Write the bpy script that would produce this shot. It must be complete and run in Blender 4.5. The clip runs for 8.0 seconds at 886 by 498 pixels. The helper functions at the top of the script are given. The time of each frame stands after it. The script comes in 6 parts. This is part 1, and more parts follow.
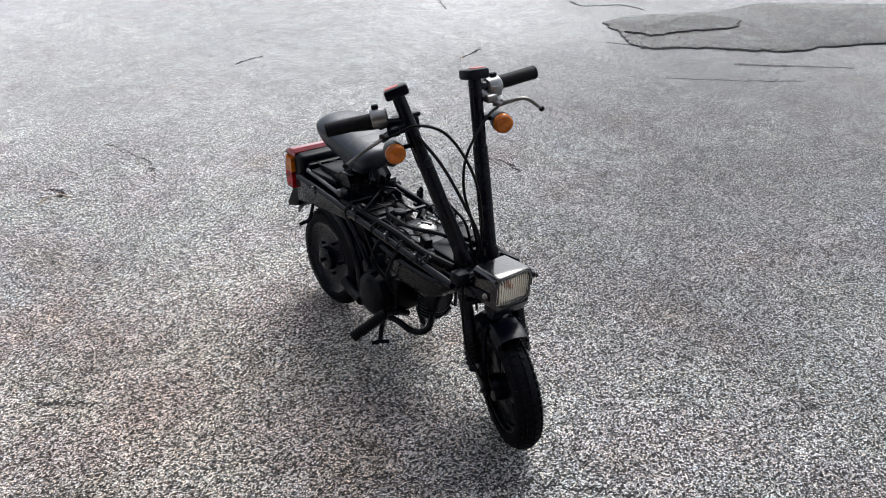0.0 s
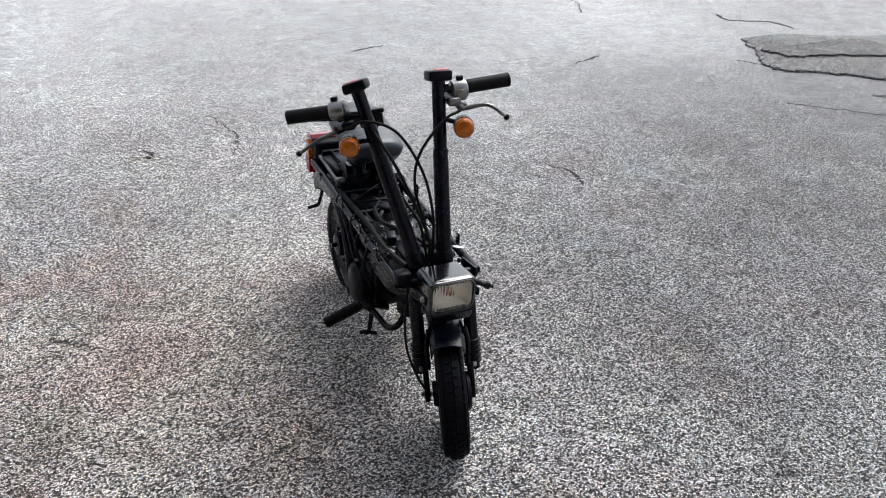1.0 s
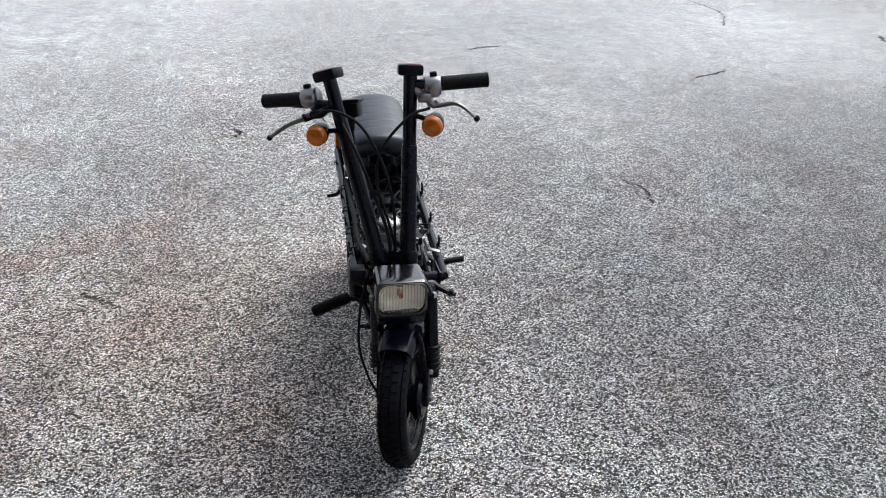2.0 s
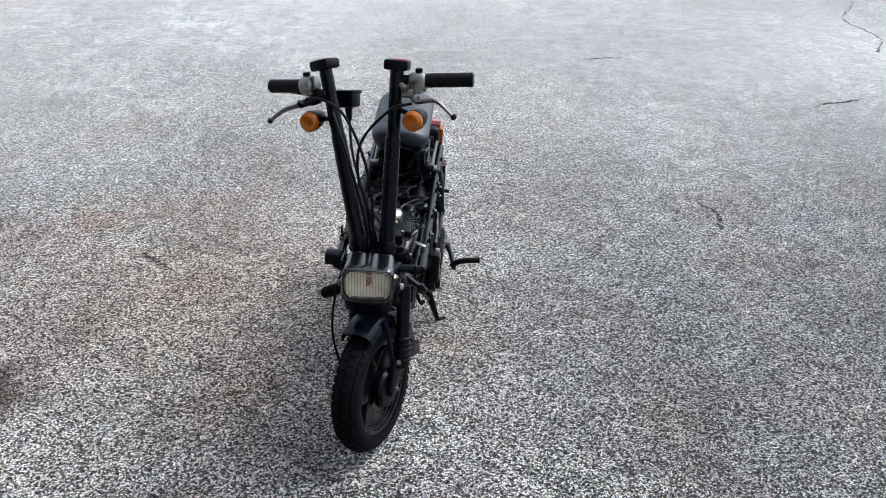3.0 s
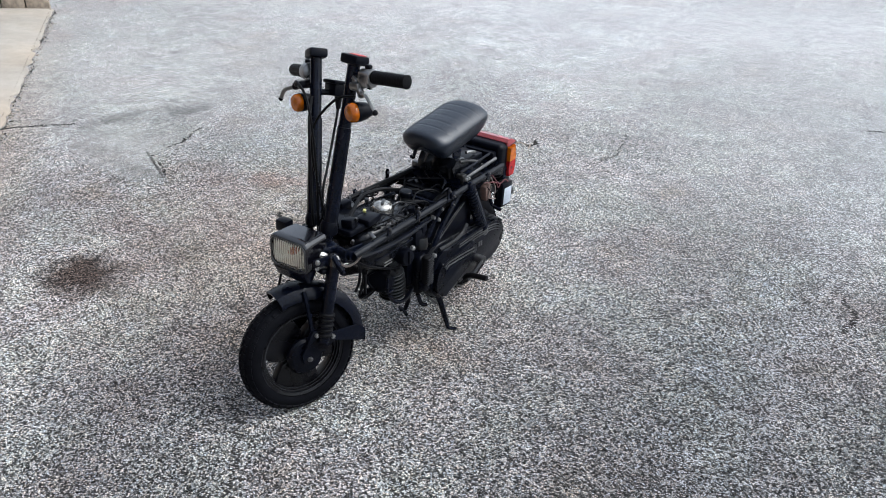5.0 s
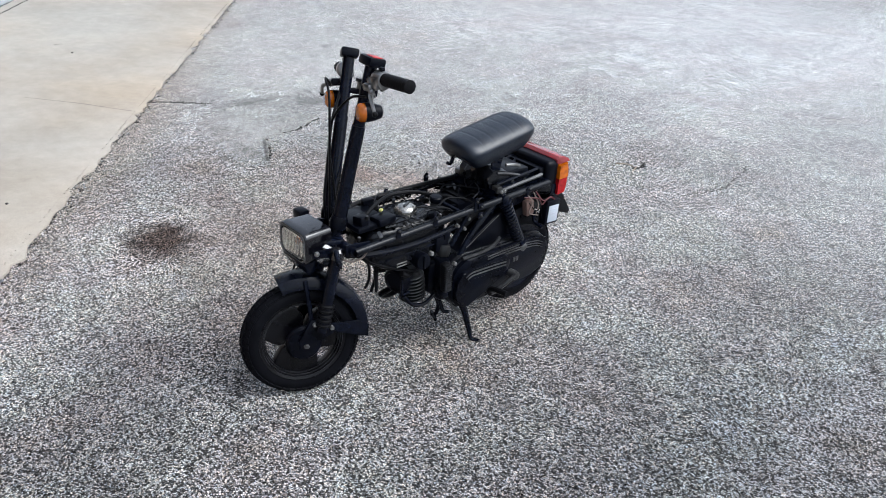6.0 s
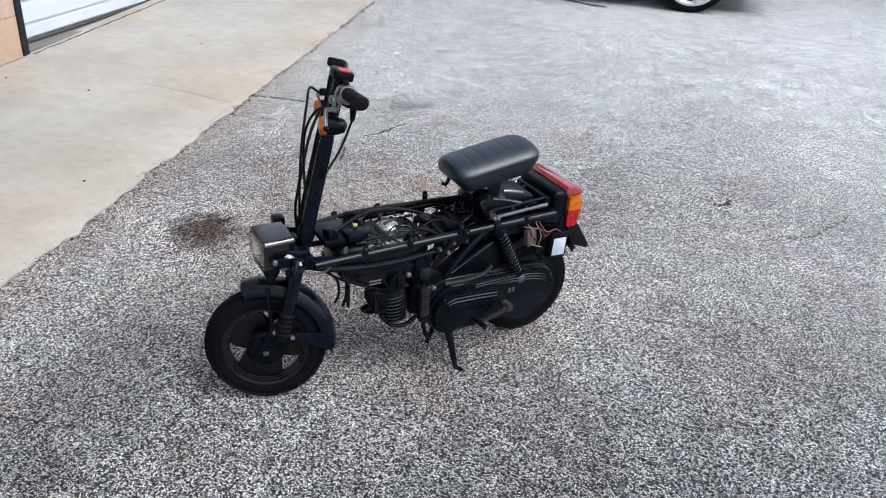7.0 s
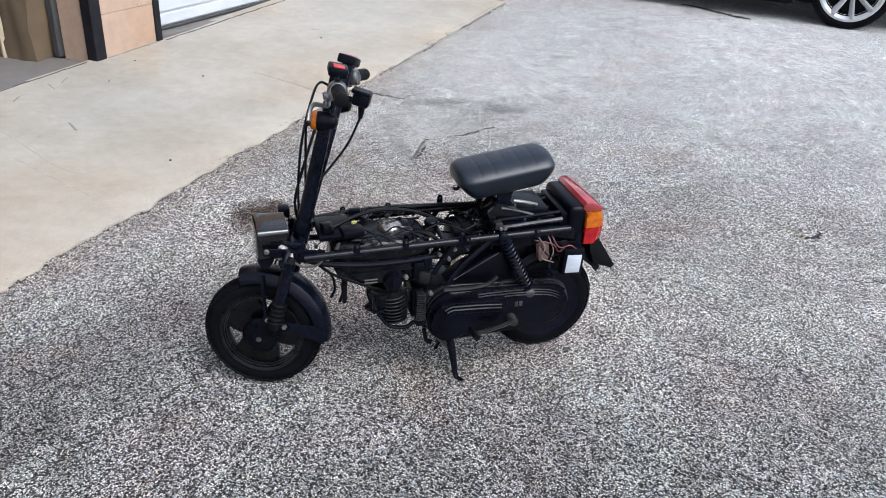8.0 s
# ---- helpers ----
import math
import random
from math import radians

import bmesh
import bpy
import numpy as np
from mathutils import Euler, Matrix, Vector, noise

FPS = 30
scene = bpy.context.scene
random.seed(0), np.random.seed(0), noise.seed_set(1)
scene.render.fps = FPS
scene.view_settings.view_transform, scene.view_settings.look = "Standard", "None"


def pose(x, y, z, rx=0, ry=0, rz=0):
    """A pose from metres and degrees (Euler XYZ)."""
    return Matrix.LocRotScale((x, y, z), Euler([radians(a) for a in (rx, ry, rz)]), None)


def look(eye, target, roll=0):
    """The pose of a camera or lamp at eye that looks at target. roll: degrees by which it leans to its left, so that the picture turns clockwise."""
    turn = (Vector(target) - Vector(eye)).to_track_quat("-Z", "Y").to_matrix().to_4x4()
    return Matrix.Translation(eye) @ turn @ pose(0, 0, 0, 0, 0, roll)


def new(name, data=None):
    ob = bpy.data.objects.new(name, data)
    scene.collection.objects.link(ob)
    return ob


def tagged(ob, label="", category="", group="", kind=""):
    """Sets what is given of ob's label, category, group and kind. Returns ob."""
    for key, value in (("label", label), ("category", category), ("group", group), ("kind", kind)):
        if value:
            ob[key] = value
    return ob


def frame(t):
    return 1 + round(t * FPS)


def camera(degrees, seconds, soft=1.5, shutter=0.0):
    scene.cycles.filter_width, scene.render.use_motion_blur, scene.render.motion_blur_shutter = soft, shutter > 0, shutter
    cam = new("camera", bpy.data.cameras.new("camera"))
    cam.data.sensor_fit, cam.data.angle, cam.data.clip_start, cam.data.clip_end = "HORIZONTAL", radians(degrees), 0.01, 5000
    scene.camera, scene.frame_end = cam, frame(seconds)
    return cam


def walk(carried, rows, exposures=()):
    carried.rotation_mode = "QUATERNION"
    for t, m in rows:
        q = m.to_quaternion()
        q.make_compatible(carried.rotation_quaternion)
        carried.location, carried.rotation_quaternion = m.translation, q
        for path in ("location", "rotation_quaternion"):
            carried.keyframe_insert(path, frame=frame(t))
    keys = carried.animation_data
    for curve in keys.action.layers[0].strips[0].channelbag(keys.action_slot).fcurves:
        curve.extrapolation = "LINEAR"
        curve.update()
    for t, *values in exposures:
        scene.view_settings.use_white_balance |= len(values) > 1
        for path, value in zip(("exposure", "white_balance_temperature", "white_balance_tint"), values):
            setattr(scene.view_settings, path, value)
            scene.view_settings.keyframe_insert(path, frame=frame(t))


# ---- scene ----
cam = camera(56.7, 8.0, soft=0.9)
PATH = [
    (0, (0.188, 0.027, 1.47), (1.244, 1.41, 0.483), -0.5),
    (0.3, (0.329, -0.016, 1.472), (1.28, 1.44, 0.483), -0.3),
    (0.5, (0.407, -0.057, 1.472), (1.287, 1.443, 0.484), -0.1),
    (0.8, (0.535, -0.146, 1.456), (1.323, 1.407, 0.475), 0.5),
    (1, (0.643, -0.228, 1.469), (1.338, 1.365, 0.481), 0.2),
    (1.2, (0.722, -0.285, 1.468), (1.348, 1.339, 0.484), 0.4),
    (1.5, (0.862, -0.303, 1.452), (1.366, 1.361, 0.464), 0.3),
    (1.7, (0.968, -0.292, 1.441), (1.389, 1.395, 0.454), 0.2),
    (2.8, (1.472, -0.37, 1.428), (1.463, 1.377, 0.455), 0.3),
    (3, (1.558, -0.365, 1.423), (1.459, 1.382, 0.454), 0.2),
    (3.2, (1.643, -0.344, 1.409), (1.451, 1.402, 0.451), 0.2),
    (3.5, (1.754, -0.302, 1.405), (1.426, 1.426, 0.453), 0.2),
    (3.8, (1.944, -0.316, 1.371), (1.46, 1.387, 0.441), 0.1),
    (4, (2.071, -0.299, 1.354), (1.512, 1.382, 0.426), 0.3),
    (4.3, (2.277, -0.28, 1.354), (1.582, 1.355, 0.437), 0.5),
    (4.5, (2.376, -0.237, 1.348), (1.592, 1.364, 0.442), 0.5),
    (4.7, (2.479, -0.173, 1.352), (1.604, 1.387, 0.456), 0.3),
    (5.8, (2.918, 0.15, 1.372), (1.646, 1.418, 0.492), 1.5),
    (6, (2.966, 0.226, 1.366), (1.631, 1.43, 0.489), 1.6),
    (6.2, (3.004, 0.318, 1.37), (1.613, 1.458, 0.493), 1.9),
    (6.5, (3.051, 0.479, 1.388), (1.584, 1.515, 0.509), 2),
    (6.8, (3.112, 0.618, 1.381), (1.576, 1.553, 0.506), 2.2),
    (7, (3.185, 0.718, 1.391), (1.611, 1.584, 0.512), 2.2),
    (7.2, (3.266, 0.816, 1.406), (1.653, 1.606, 0.526), 2.4),
    (7.5, (3.32, 0.917, 1.402), (1.665, 1.613, 0.521), 2.3),
    (7.8, (3.309, 1.026, 1.374), (1.61, 1.623, 0.502), 2.5),
    (8, (3.302, 1.128, 1.392), (1.584, 1.643, 0.506), 2.3),
]
EXPOSURES = [(0.0, 1.17, 6200, 9), (1.5, 1.20, 6150, 9), (3.5, 1.23, 5980, 7), (4.5, 1.23, 5980, 7), (6.5, 1.25, 5920, 8), (8.0, 1.25, 5950, 9)]
walk(cam, [(t, look(eye, target, roll)) for t, eye, target, roll in PATH], EXPOSURES)

# ---- light ----
SUN_EL, SUN_AZ = radians(52), radians(35)      # azimuth of the sun, counted from +x towards +y
world = bpy.data.worlds.new("overcast_sky")
scene.world = world
world.use_nodes = True
wn = world.node_tree.nodes
sky = wn.new("ShaderNodeTexSky")
sky.sky_type, sky.sun_disc = "NISHITA", False
sky.sun_elevation, sky.sun_rotation = SUN_EL, math.pi / 2 - SUN_AZ
sky.dust_density, sky.air_density, sky.ozone_density = 4.0, 1.0, 1.0
desat = wn.new("ShaderNodeHueSaturation")
desat.inputs["Saturation"].default_value = 0.35
world.node_tree.links.new(sky.outputs[0], desat.inputs["Color"])
world.node_tree.links.new(desat.outputs[0], wn["Background"].inputs["Color"])
wn["Background"].inputs["Strength"].default_value = 0.135

sun_data = bpy.data.lights.new("sun", "SUN")
sun_data.energy, sun_data.angle, sun_data.color = 0.95, radians(35), (1.0, 0.96, 0.9)
sun = new("sun", sun_data)
sun_dir = Vector((math.cos(SUN_EL) * math.cos(SUN_AZ), math.cos(SUN_EL) * math.sin(SUN_AZ), math.sin(SUN_EL)))
sun.matrix_world = look(sun_dir * 40, (0, 0, 0))


# ---- materials ----
def graph(name):
    m = bpy.data.materials.new(name)
    m.use_nodes = True
    nt = m.node_tree
    return m, nt, nt.nodes["Principled BSDF"]


def node(nt, kind, **settings):
    n = nt.nodes.new(kind)
    for key, value in settings.items():
        n.inputs[key].default_value = value
    return n


def ramp(nt, src, stops):
    n = nt.nodes.new("ShaderNodeValToRGB")
    el = n.color_ramp.elements
    while len(el) < len(stops):
        el.new(0.5)
    for e, (p, c) in zip(el, stops):
        e.position = p
        e.color = (c, c, c, 1) if isinstance(c, (int, float)) else (*c, 1)
    nt.links.new(src, n.inputs[0])
    return n.outputs[0]


def mix(nt, a, b, fac, mode="MIX"):
    n = nt.nodes.new("ShaderNodeMix")
    n.data_type, n.blend_type = "RGBA", mode
    for sock, value in ((n.inputs["Factor"], fac), (n.inputs["A"], a), (n.inputs["B"], b)):
        if isinstance(value, (int, float)):
            sock.default_value = value
        elif isinstance(value, tuple):
            sock.default_value = (*value, 1)
        else:
            nt.links.new(value, sock)
    return n.outputs["Result"]


def math_node(nt, op, a, b):
    n = nt.nodes.new("ShaderNodeMath")
    n.operation = op
    for sock, value in zip(n.inputs, (a, b)):
        if isinstance(value, (int, float)):
            sock.default_value = value
        else:
            nt.links.new(value, sock)
    return n.outputs[0]


def paint(name, base, rough=0.5, metal=0.0, var=0.3, dust=0.0, scale=18.0, fine=260.0, bump=0.05, coat=0.0, spec=0.5):
    """Worn paint, rubber, metal or plastic: two scales of noise in colour and gloss, light dust, fine relief."""
    m, nt, bs = graph(name)
    co = nt.nodes.new("ShaderNodeTexCoord").outputs["Object"]
    big = node(nt, "ShaderNodeTexNoise", Scale=scale, Detail=5.0)
    small = node(nt, "ShaderNodeTexNoise", Scale=fine, Detail=3.0)
    for n in (big, small):
        nt.links.new(co, n.inputs["Vector"])
    lo, hi = tuple(c * (1 - var) for c in base), tuple(min(1, c * (1 + var)) for c in base)
    col = ramp(nt, big.outputs["Fac"], [(0.3, lo), (0.7, hi)])
    if dust:
        mask = math_node(nt, "MULTIPLY", ramp(nt, small.outputs["Fac"], [(0.45, 0.0), (0.7, 1.0)]), ramp(nt, big.outputs["Fac"], [(0.4, 0.2 * dust), (0.65, dust)]))
        col = mix(nt, col, (0.125, 0.125, 0.128), mask)
    nt.links.new(col, bs.inputs["Base Color"])
    rg = math_node(nt, "ADD", math_node(nt, "MULTIPLY", big.outputs["Fac"], 0.3), rough - 0.15)
    nt.links.new(rg, bs.inputs["Roughness"])
    bs.inputs["Metallic"].default_value = metal
    bs.inputs["Specular IOR Level"].default_value = spec
    bs.inputs["Coat Weight"].default_value = coat
    bs.inputs["Coat Roughness"].default_value = 0.04
    if bump:
        b = node(nt, "ShaderNodeBump", Strength=bump, Distance=0.002)
        nt.links.new(small.outputs["Fac"], b.inputs["Height"])
        nt.links.new(b.outputs[0], bs.inputs["Normal"])
    return m


def stain(nt, co, x, y, rx, ry, soft, wobble, turn=0.0):
    """A mask round (x, y) in the ground's own metres, 1 in the middle, with an uneven outline; serves stains and
    painted brightness alike.
    """
    mp = nt.nodes.new("ShaderNodeMapping")
    mp.vector_type = "TEXTURE"
    mp.inputs["Location"].default_value = (x, y, 0)
    mp.inputs["Rotation"].default_value = (0, 0, turn)
    mp.inputs["Scale"].default_value = (rx, ry, 1000)
    nt.links.new(co, mp.inputs["Vector"])
    ln = nt.nodes.new("ShaderNodeVectorMath")
    ln.operation = "LENGTH"
    nt.links.new(mp.outputs[0], ln.inputs[0])
    return ramp(nt, math_node(nt, "ADD", ln.outputs["Value"], wobble), [(max(0.0, 1 - soft), 1.0), (1.0, 0.0)])


def asphalt(name, lo=0.05, hi=0.5, cell=150.0, spots=(), worn=(), gloss=1.0):
    """Weathered asphalt: pale and dark stones in binder, brownish and bluish blotches, oil spots, and broad areas with
    brightness put into the colour.
    """
    m, nt, bs = graph(name)
    co = nt.nodes.new("ShaderNodeTexCoord").outputs["Object"]
    warp = node(nt, "ShaderNodeTexNoise", Scale=cell * 0.8, Detail=2.0)
    nt.links.new(co, warp.inputs["Vector"])
    off = nt.nodes.new("ShaderNodeVectorMath")
    off.operation = "MULTIPLY_ADD"
    off.inputs[1].default_value = (0.0020, 0.0020, 0.0020)
    nt.links.new(warp.outputs["Color"], off.inputs[0])
    nt.links.new(co, off.inputs[2])
    cells = node(nt, "ShaderNodeTexVoronoi", Scale=cell, Randomness=1.0)
    edge = node(nt, "ShaderNodeTexVoronoi", Scale=cell, Randomness=1.0)
    edge.feature = "DISTANCE_TO_EDGE"
    grit = node(nt, "ShaderNodeTexNoise", Scale=cell * 3.2, Detail=2.0)
    clump = node(nt, "ShaderNodeTexNoise", Scale=42.0, Detail=4.0, Roughness=0.7)
    mid = node(nt, "ShaderNodeTexNoise", Scale=9.0, Detail=6.0, Roughness=0.65)
    big = node(nt, "ShaderNodeTexNoise", Scale=1.3, Detail=5.0, Roughness=0.6)
    hue = node(nt, "ShaderNodeTexNoise", Scale=2.6, Detail=4.0)
    for n in (cells, edge):
        nt.links.new(off.outputs[0], n.inputs["Vector"])
    for n in (grit, clump, mid, big, hue):
        nt.links.new(co, n.inputs["Vector"])
    sep = nt.nodes.new("ShaderNodeSeparateColor")
    nt.links.new(cells.outputs["Color"], sep.inputs[0])
    mean = (lo + hi) / 2
    stone = ramp(nt, sep.outputs[0], [(0.12, lo), (0.34, lo + 0.10 * (hi - lo)), (0.58, lo + 0.55 * (hi - lo)), (0.85, hi)])
    stone = mix(nt, stone, ramp(nt, sep.outputs[2], [(0.0, (1.16, 1.0, 0.84)), (0.25, (1.06, 1.0, 0.95)), (0.5, (1.0, 1.0, 1.0)), (0.8, (0.97, 1.0, 1.02)), (1.0, (0.88, 0.98, 1.12))]), 1.0, "MULTIPLY")
    joint = ramp(nt, edge.outputs["Distance"], [(0.03, 0.02), (0.26, 1.0)])
    col = mix(nt, stone, joint, 0.85, "MULTIPLY")
    col = mix(nt, col, ramp(nt, grit.outputs["Fac"], [(0.3, 0.7), (0.7, 1.3)]), 0.5, "MULTIPLY")
    col = mix(nt, col, ramp(nt, clump.outputs["Fac"], [(0.36, 0.6), (0.64, 1.4)]), 0.2, "MULTIPLY")
    # lost stones leave dark pits, and the larger stones stand out pale
    pit = node(nt, "ShaderNodeTexNoise", Scale=105.0, Detail=2.0, Roughness=0.6)
    lump = node(nt, "ShaderNodeTexVoronoi", Scale=64.0, Randomness=1.0)
    nt.links.new(co, pit.inputs["Vector"])
    nt.links.new(off.outputs[0], lump.inputs["Vector"])
    lumps = nt.nodes.new("ShaderNodeSeparateColor")
    nt.links.new(lump.outputs["Color"], lumps.inputs[0])
    col = mix(nt, col, ramp(nt, pit.outputs["Fac"], [(0.33, 0.30), (0.46, 1.0), (0.62, 1.18)]), 0.55, "MULTIPLY")
    col = mix(nt, col, ramp(nt, lumps.outputs[0], [(0.0, 0.62), (0.22, 0.98), (0.80, 1.05), (1.0, 1.35)]), 0.4, "MULTIPLY")
    col = mix(nt, col, ramp(nt, mid.outputs["Fac"], [(0.34, 0.70), (0.66, 1.26)]), 0.65, "MULTIPLY")
    col = mix(nt, col, ramp(nt, big.outputs["Fac"], [(0.34, 0.70), (0.66, 1.22)]), 0.9, "MULTIPLY")
    col = mix(nt, col, ramp(nt, hue.outputs["Fac"], [(0.26, (1.08, 1.0, 0.90)), (0.40, (1.03, 0.99, 1.0)), (0.5, (1.0, 1.0, 1.0)), (0.60, (0.98, 1.01, 0.97)), (0.74, (0.94, 0.98, 1.06))]), 1.0, "MULTIPLY")
    web = node(nt, "ShaderNodeTexVoronoi", Scale=2.7, Randomness=1.0)
    web.feature = "DISTANCE_TO_EDGE"
    bend = nt.nodes.new("ShaderNodeVectorMath")
    bend.operation = "MULTIPLY_ADD"
    bend.inputs[1].default_value = (0.30, 0.30, 0.0)
    nt.links.new(mid.outputs["Color"], bend.inputs[0])
    nt.links.new(co, bend.inputs[2])
    nt.links.new(bend.outputs[0], web.inputs["Vector"])
    hair = math_node(nt, "MULTIPLY", ramp(nt, web.outputs["Distance"], [(0.0, 1.0), (0.030, 0.0)]), ramp(nt, big.outputs["Fac"], [(0.50, 0.0), (0.62, 0.55)]))
    col = mix(nt, col, (0.25, 0.24, 0.23), hair, "MULTIPLY")
    wob = math_node(nt, "MULTIPLY", math_node(nt, "SUBTRACT", mid.outputs["Fac"], 0.5), 1.4)
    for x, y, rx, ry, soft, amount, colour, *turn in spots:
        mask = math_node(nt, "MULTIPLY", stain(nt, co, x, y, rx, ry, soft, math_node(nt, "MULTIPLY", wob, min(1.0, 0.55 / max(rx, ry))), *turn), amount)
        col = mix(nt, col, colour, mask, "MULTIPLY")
    # inside each mask the stones blend towards one given tone and brightness
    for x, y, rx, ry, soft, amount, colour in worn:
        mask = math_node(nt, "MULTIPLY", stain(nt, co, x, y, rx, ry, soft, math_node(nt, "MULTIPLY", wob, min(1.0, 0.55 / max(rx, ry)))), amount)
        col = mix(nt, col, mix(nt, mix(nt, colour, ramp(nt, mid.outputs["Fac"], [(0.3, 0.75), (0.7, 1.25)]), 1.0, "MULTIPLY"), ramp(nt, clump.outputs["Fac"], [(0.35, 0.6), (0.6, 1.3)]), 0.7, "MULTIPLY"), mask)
    nt.links.new(col, bs.inputs["Base Color"])
    bs.inputs["Roughness"].default_value = 0.5
    nt.links.new(math_node(nt, "MULTIPLY", ramp(nt, sep.outputs[0], [(0.2, 0.16 * gloss), (0.8, 0.75 * gloss)]), joint), bs.inputs["Specular IOR Level"])
    b1 = node(nt, "ShaderNodeBump", Strength=0.5, Distance=0.002)
    h = math_node(nt, "ADD", ramp(nt, edge.outputs["Distance"], [(0.0, 0.0), (0.3, 1.0)]), math_node(nt, "MULTIPLY", sep.outputs[1], 0.8))
    nt.links.new(h, b1.inputs["Height"])
    nt.links.new(b1.outputs[0], bs.inputs["Normal"])
    return m


def concrete(name, base, spots=(), fine=220.0):
    m, nt, bs = graph(name)
    co = nt.nodes.new("ShaderNodeTexCoord").outputs["Object"]
    a = node(nt, "ShaderNodeTexNoise", Scale=1.6, Detail=7.0, Roughness=0.65)
    b = node(nt, "ShaderNodeTexNoise", Scale=14.0, Detail=6.0, Roughness=0.7)
    c = node(nt, "ShaderNodeTexNoise", Scale=fine, Detail=3.0)
    for n in (a, b, c):
        nt.links.new(co, n.inputs["Vector"])
    col = ramp(nt, a.outputs["Fac"], [(0.3, tuple(v * 0.8 for v in base)), (0.7, tuple(v * 1.12 for v in base))])
    wide = node(nt, "ShaderNodeTexNoise", Scale=0.75, Detail=4.0, Roughness=0.55)
    nt.links.new(co, wide.inputs["Vector"])
    col = mix(nt, col, ramp(nt, wide.outputs["Fac"], [(0.32, (1.06, 0.99, 0.90)), (0.5, (1.0, 1.0, 1.0)), (0.68, (0.95, 1.0, 1.05))]), 1.0, "MULTIPLY")
    col = mix(nt, col, ramp(nt, b.outputs["Fac"], [(0.3, 0.86), (0.7, 1.1)]), 0.8, "MULTIPLY")
    col = mix(nt, col, ramp(nt, c.outputs["Fac"], [(0.3, 0.85), (0.7, 1.12)]), 0.8, "MULTIPLY")
    wob = math_node(nt, "MULTIPLY", math_node(nt, "SUBTRACT", b.outputs["Fac"], 0.5), 1.2)
    for x, y, rx, ry, soft, amount, colour in spots:
        col = mix(nt, col, colour, math_node(nt, "MULTIPLY", stain(nt, co, x, y, rx, ry, soft, wob), amount), "MULTIPLY")
    nt.links.new(col, bs.inputs["Base Color"])
    bs.inputs["Roughness"].default_value = 0.85
    bp = node(nt, "ShaderNodeBump", Strength=0.35, Distance=0.002)
    nt.links.new(c.outputs["Fac"], bp.inputs["Height"])
    nt.links.new(bp.outputs[0], bs.inputs["Normal"])
    return m


def lens_plastic(name, colour, rough=0.2, trans=0.35):
    m, nt, bs = graph(name)
    co = nt.nodes.new("ShaderNodeTexCoord").outputs["Object"]
    n = node(nt, "ShaderNodeTexNoise", Scale=60.0, Detail=3.0)
    nt.links.new(co, n.inputs["Vector"])
    nt.links.new(ramp(nt, n.outputs["Fac"], [(0.3, tuple(v * 0.55 for v in colour)), (0.7, colour)]), bs.inputs["Base Color"])
    bs.inputs["Roughness"].default_value = rough
    bs.inputs["Transmission Weight"].default_value = trans
    bs.inputs["IOR"].default_value = 1.45
    return m


BLACK = paint("black_frame_paint", (0.0018, 0.0027, 0.0066), 0.24, var=0.4, dust=0.012, bump=0.08, spec=0.14)
GLOSS = paint("glossy_black_paint", (0.002, 0.002, 0.0035), 0.16, var=0.3, dust=0.01, bump=0.0, spec=0.45, coat=0.45)
RAIL = paint("satin_black_rail", (0.0028, 0.0035, 0.0058), 0.2, var=0.5, dust=0.03, bump=0.12, spec=0.17)
CAST = paint("black_cast_alloy", (0.0014, 0.0019, 0.0042), 0.30, var=0.5, dust=0.012, bump=0.15, spec=0.09)
PLASTIC = paint("black_plastic", (0.0016, 0.0021, 0.0044), 0.33, var=0.3, dust=0.010, bump=0.1, spec=0.09)
RUBBER = paint("black_rubber", (0.0024, 0.0025, 0.0034), 0.55, var=0.35, dust=0.01, bump=0.2, spec=0.1)
TYRE = paint("worn_tyre_rubber", (0.0026, 0.0028, 0.0042), 0.58, var=0.35, dust=0.018, scale=12, bump=0.3, spec=0.05)
VINYL = paint("black_seat_vinyl", (0.0046, 0.0080, 0.0150), 0.36, var=0.2, dust=0.008, fine=700, bump=0.2, spec=0.42)
SILVER = paint("dull_silver_alloy", (0.24, 0.24, 0.235), 0.36, metal=0.8, var=0.25, bump=0.1)
CHROME = paint("tarnished_chrome", (0.48, 0.475, 0.46), 0.28, metal=0.8, var=0.25, bump=0.05)
LEVER = paint("tarnished_lever_alloy", (0.17, 0.17, 0.17), 0.36, metal=0.9, var=0.35, bump=0.1)
HOUSING = paint("grey_cast_housing", (0.17, 0.17, 0.172), 0.32, metal=0.9, var=0.35, bump=0.15)
# lighter black for rings, lips and ribs; edge highlights put into the colour
EDGE = paint("lighter_black_edge", (0.014, 0.0145, 0.017), 0.3, metal=0.3, var=0.6, dust=0.1, bump=0.1, spec=0.4)
TANK = paint("scuffed_black_tank_paint", (0.0030, 0.0035, 0.0052), 0.24, var=0.8, dust=0.03, scale=30, bump=0.1, spec=0.26)
RIMBLACK = paint("satin_black_rim", (0.0018, 0.0018, 0.0028), 0.28, var=0.4, dust=0.015, bump=0.03, spec=0.2)
CAPMETAL = paint("scratched_bright_cap", (0.33, 0.32, 0.30), 0.24, metal=0.9, var=0.5, scale=70, bump=0.2)
REFLECTOR = paint("aged_silvered_reflector", (0.90, 0.86, 0.75), 0.34, metal=0.3, var=0.15, bump=0.0)
STEEL = paint("dirty_steel", (0.085, 0.085, 0.087), 0.34, metal=0.85, var=0.5, dust=0.05, bump=0.15)
BRONZE = paint("oily_engine_alloy", (0.012, 0.0125, 0.014), 0.36, metal=0.5, var=0.5, dust=0.08, bump=0.2)
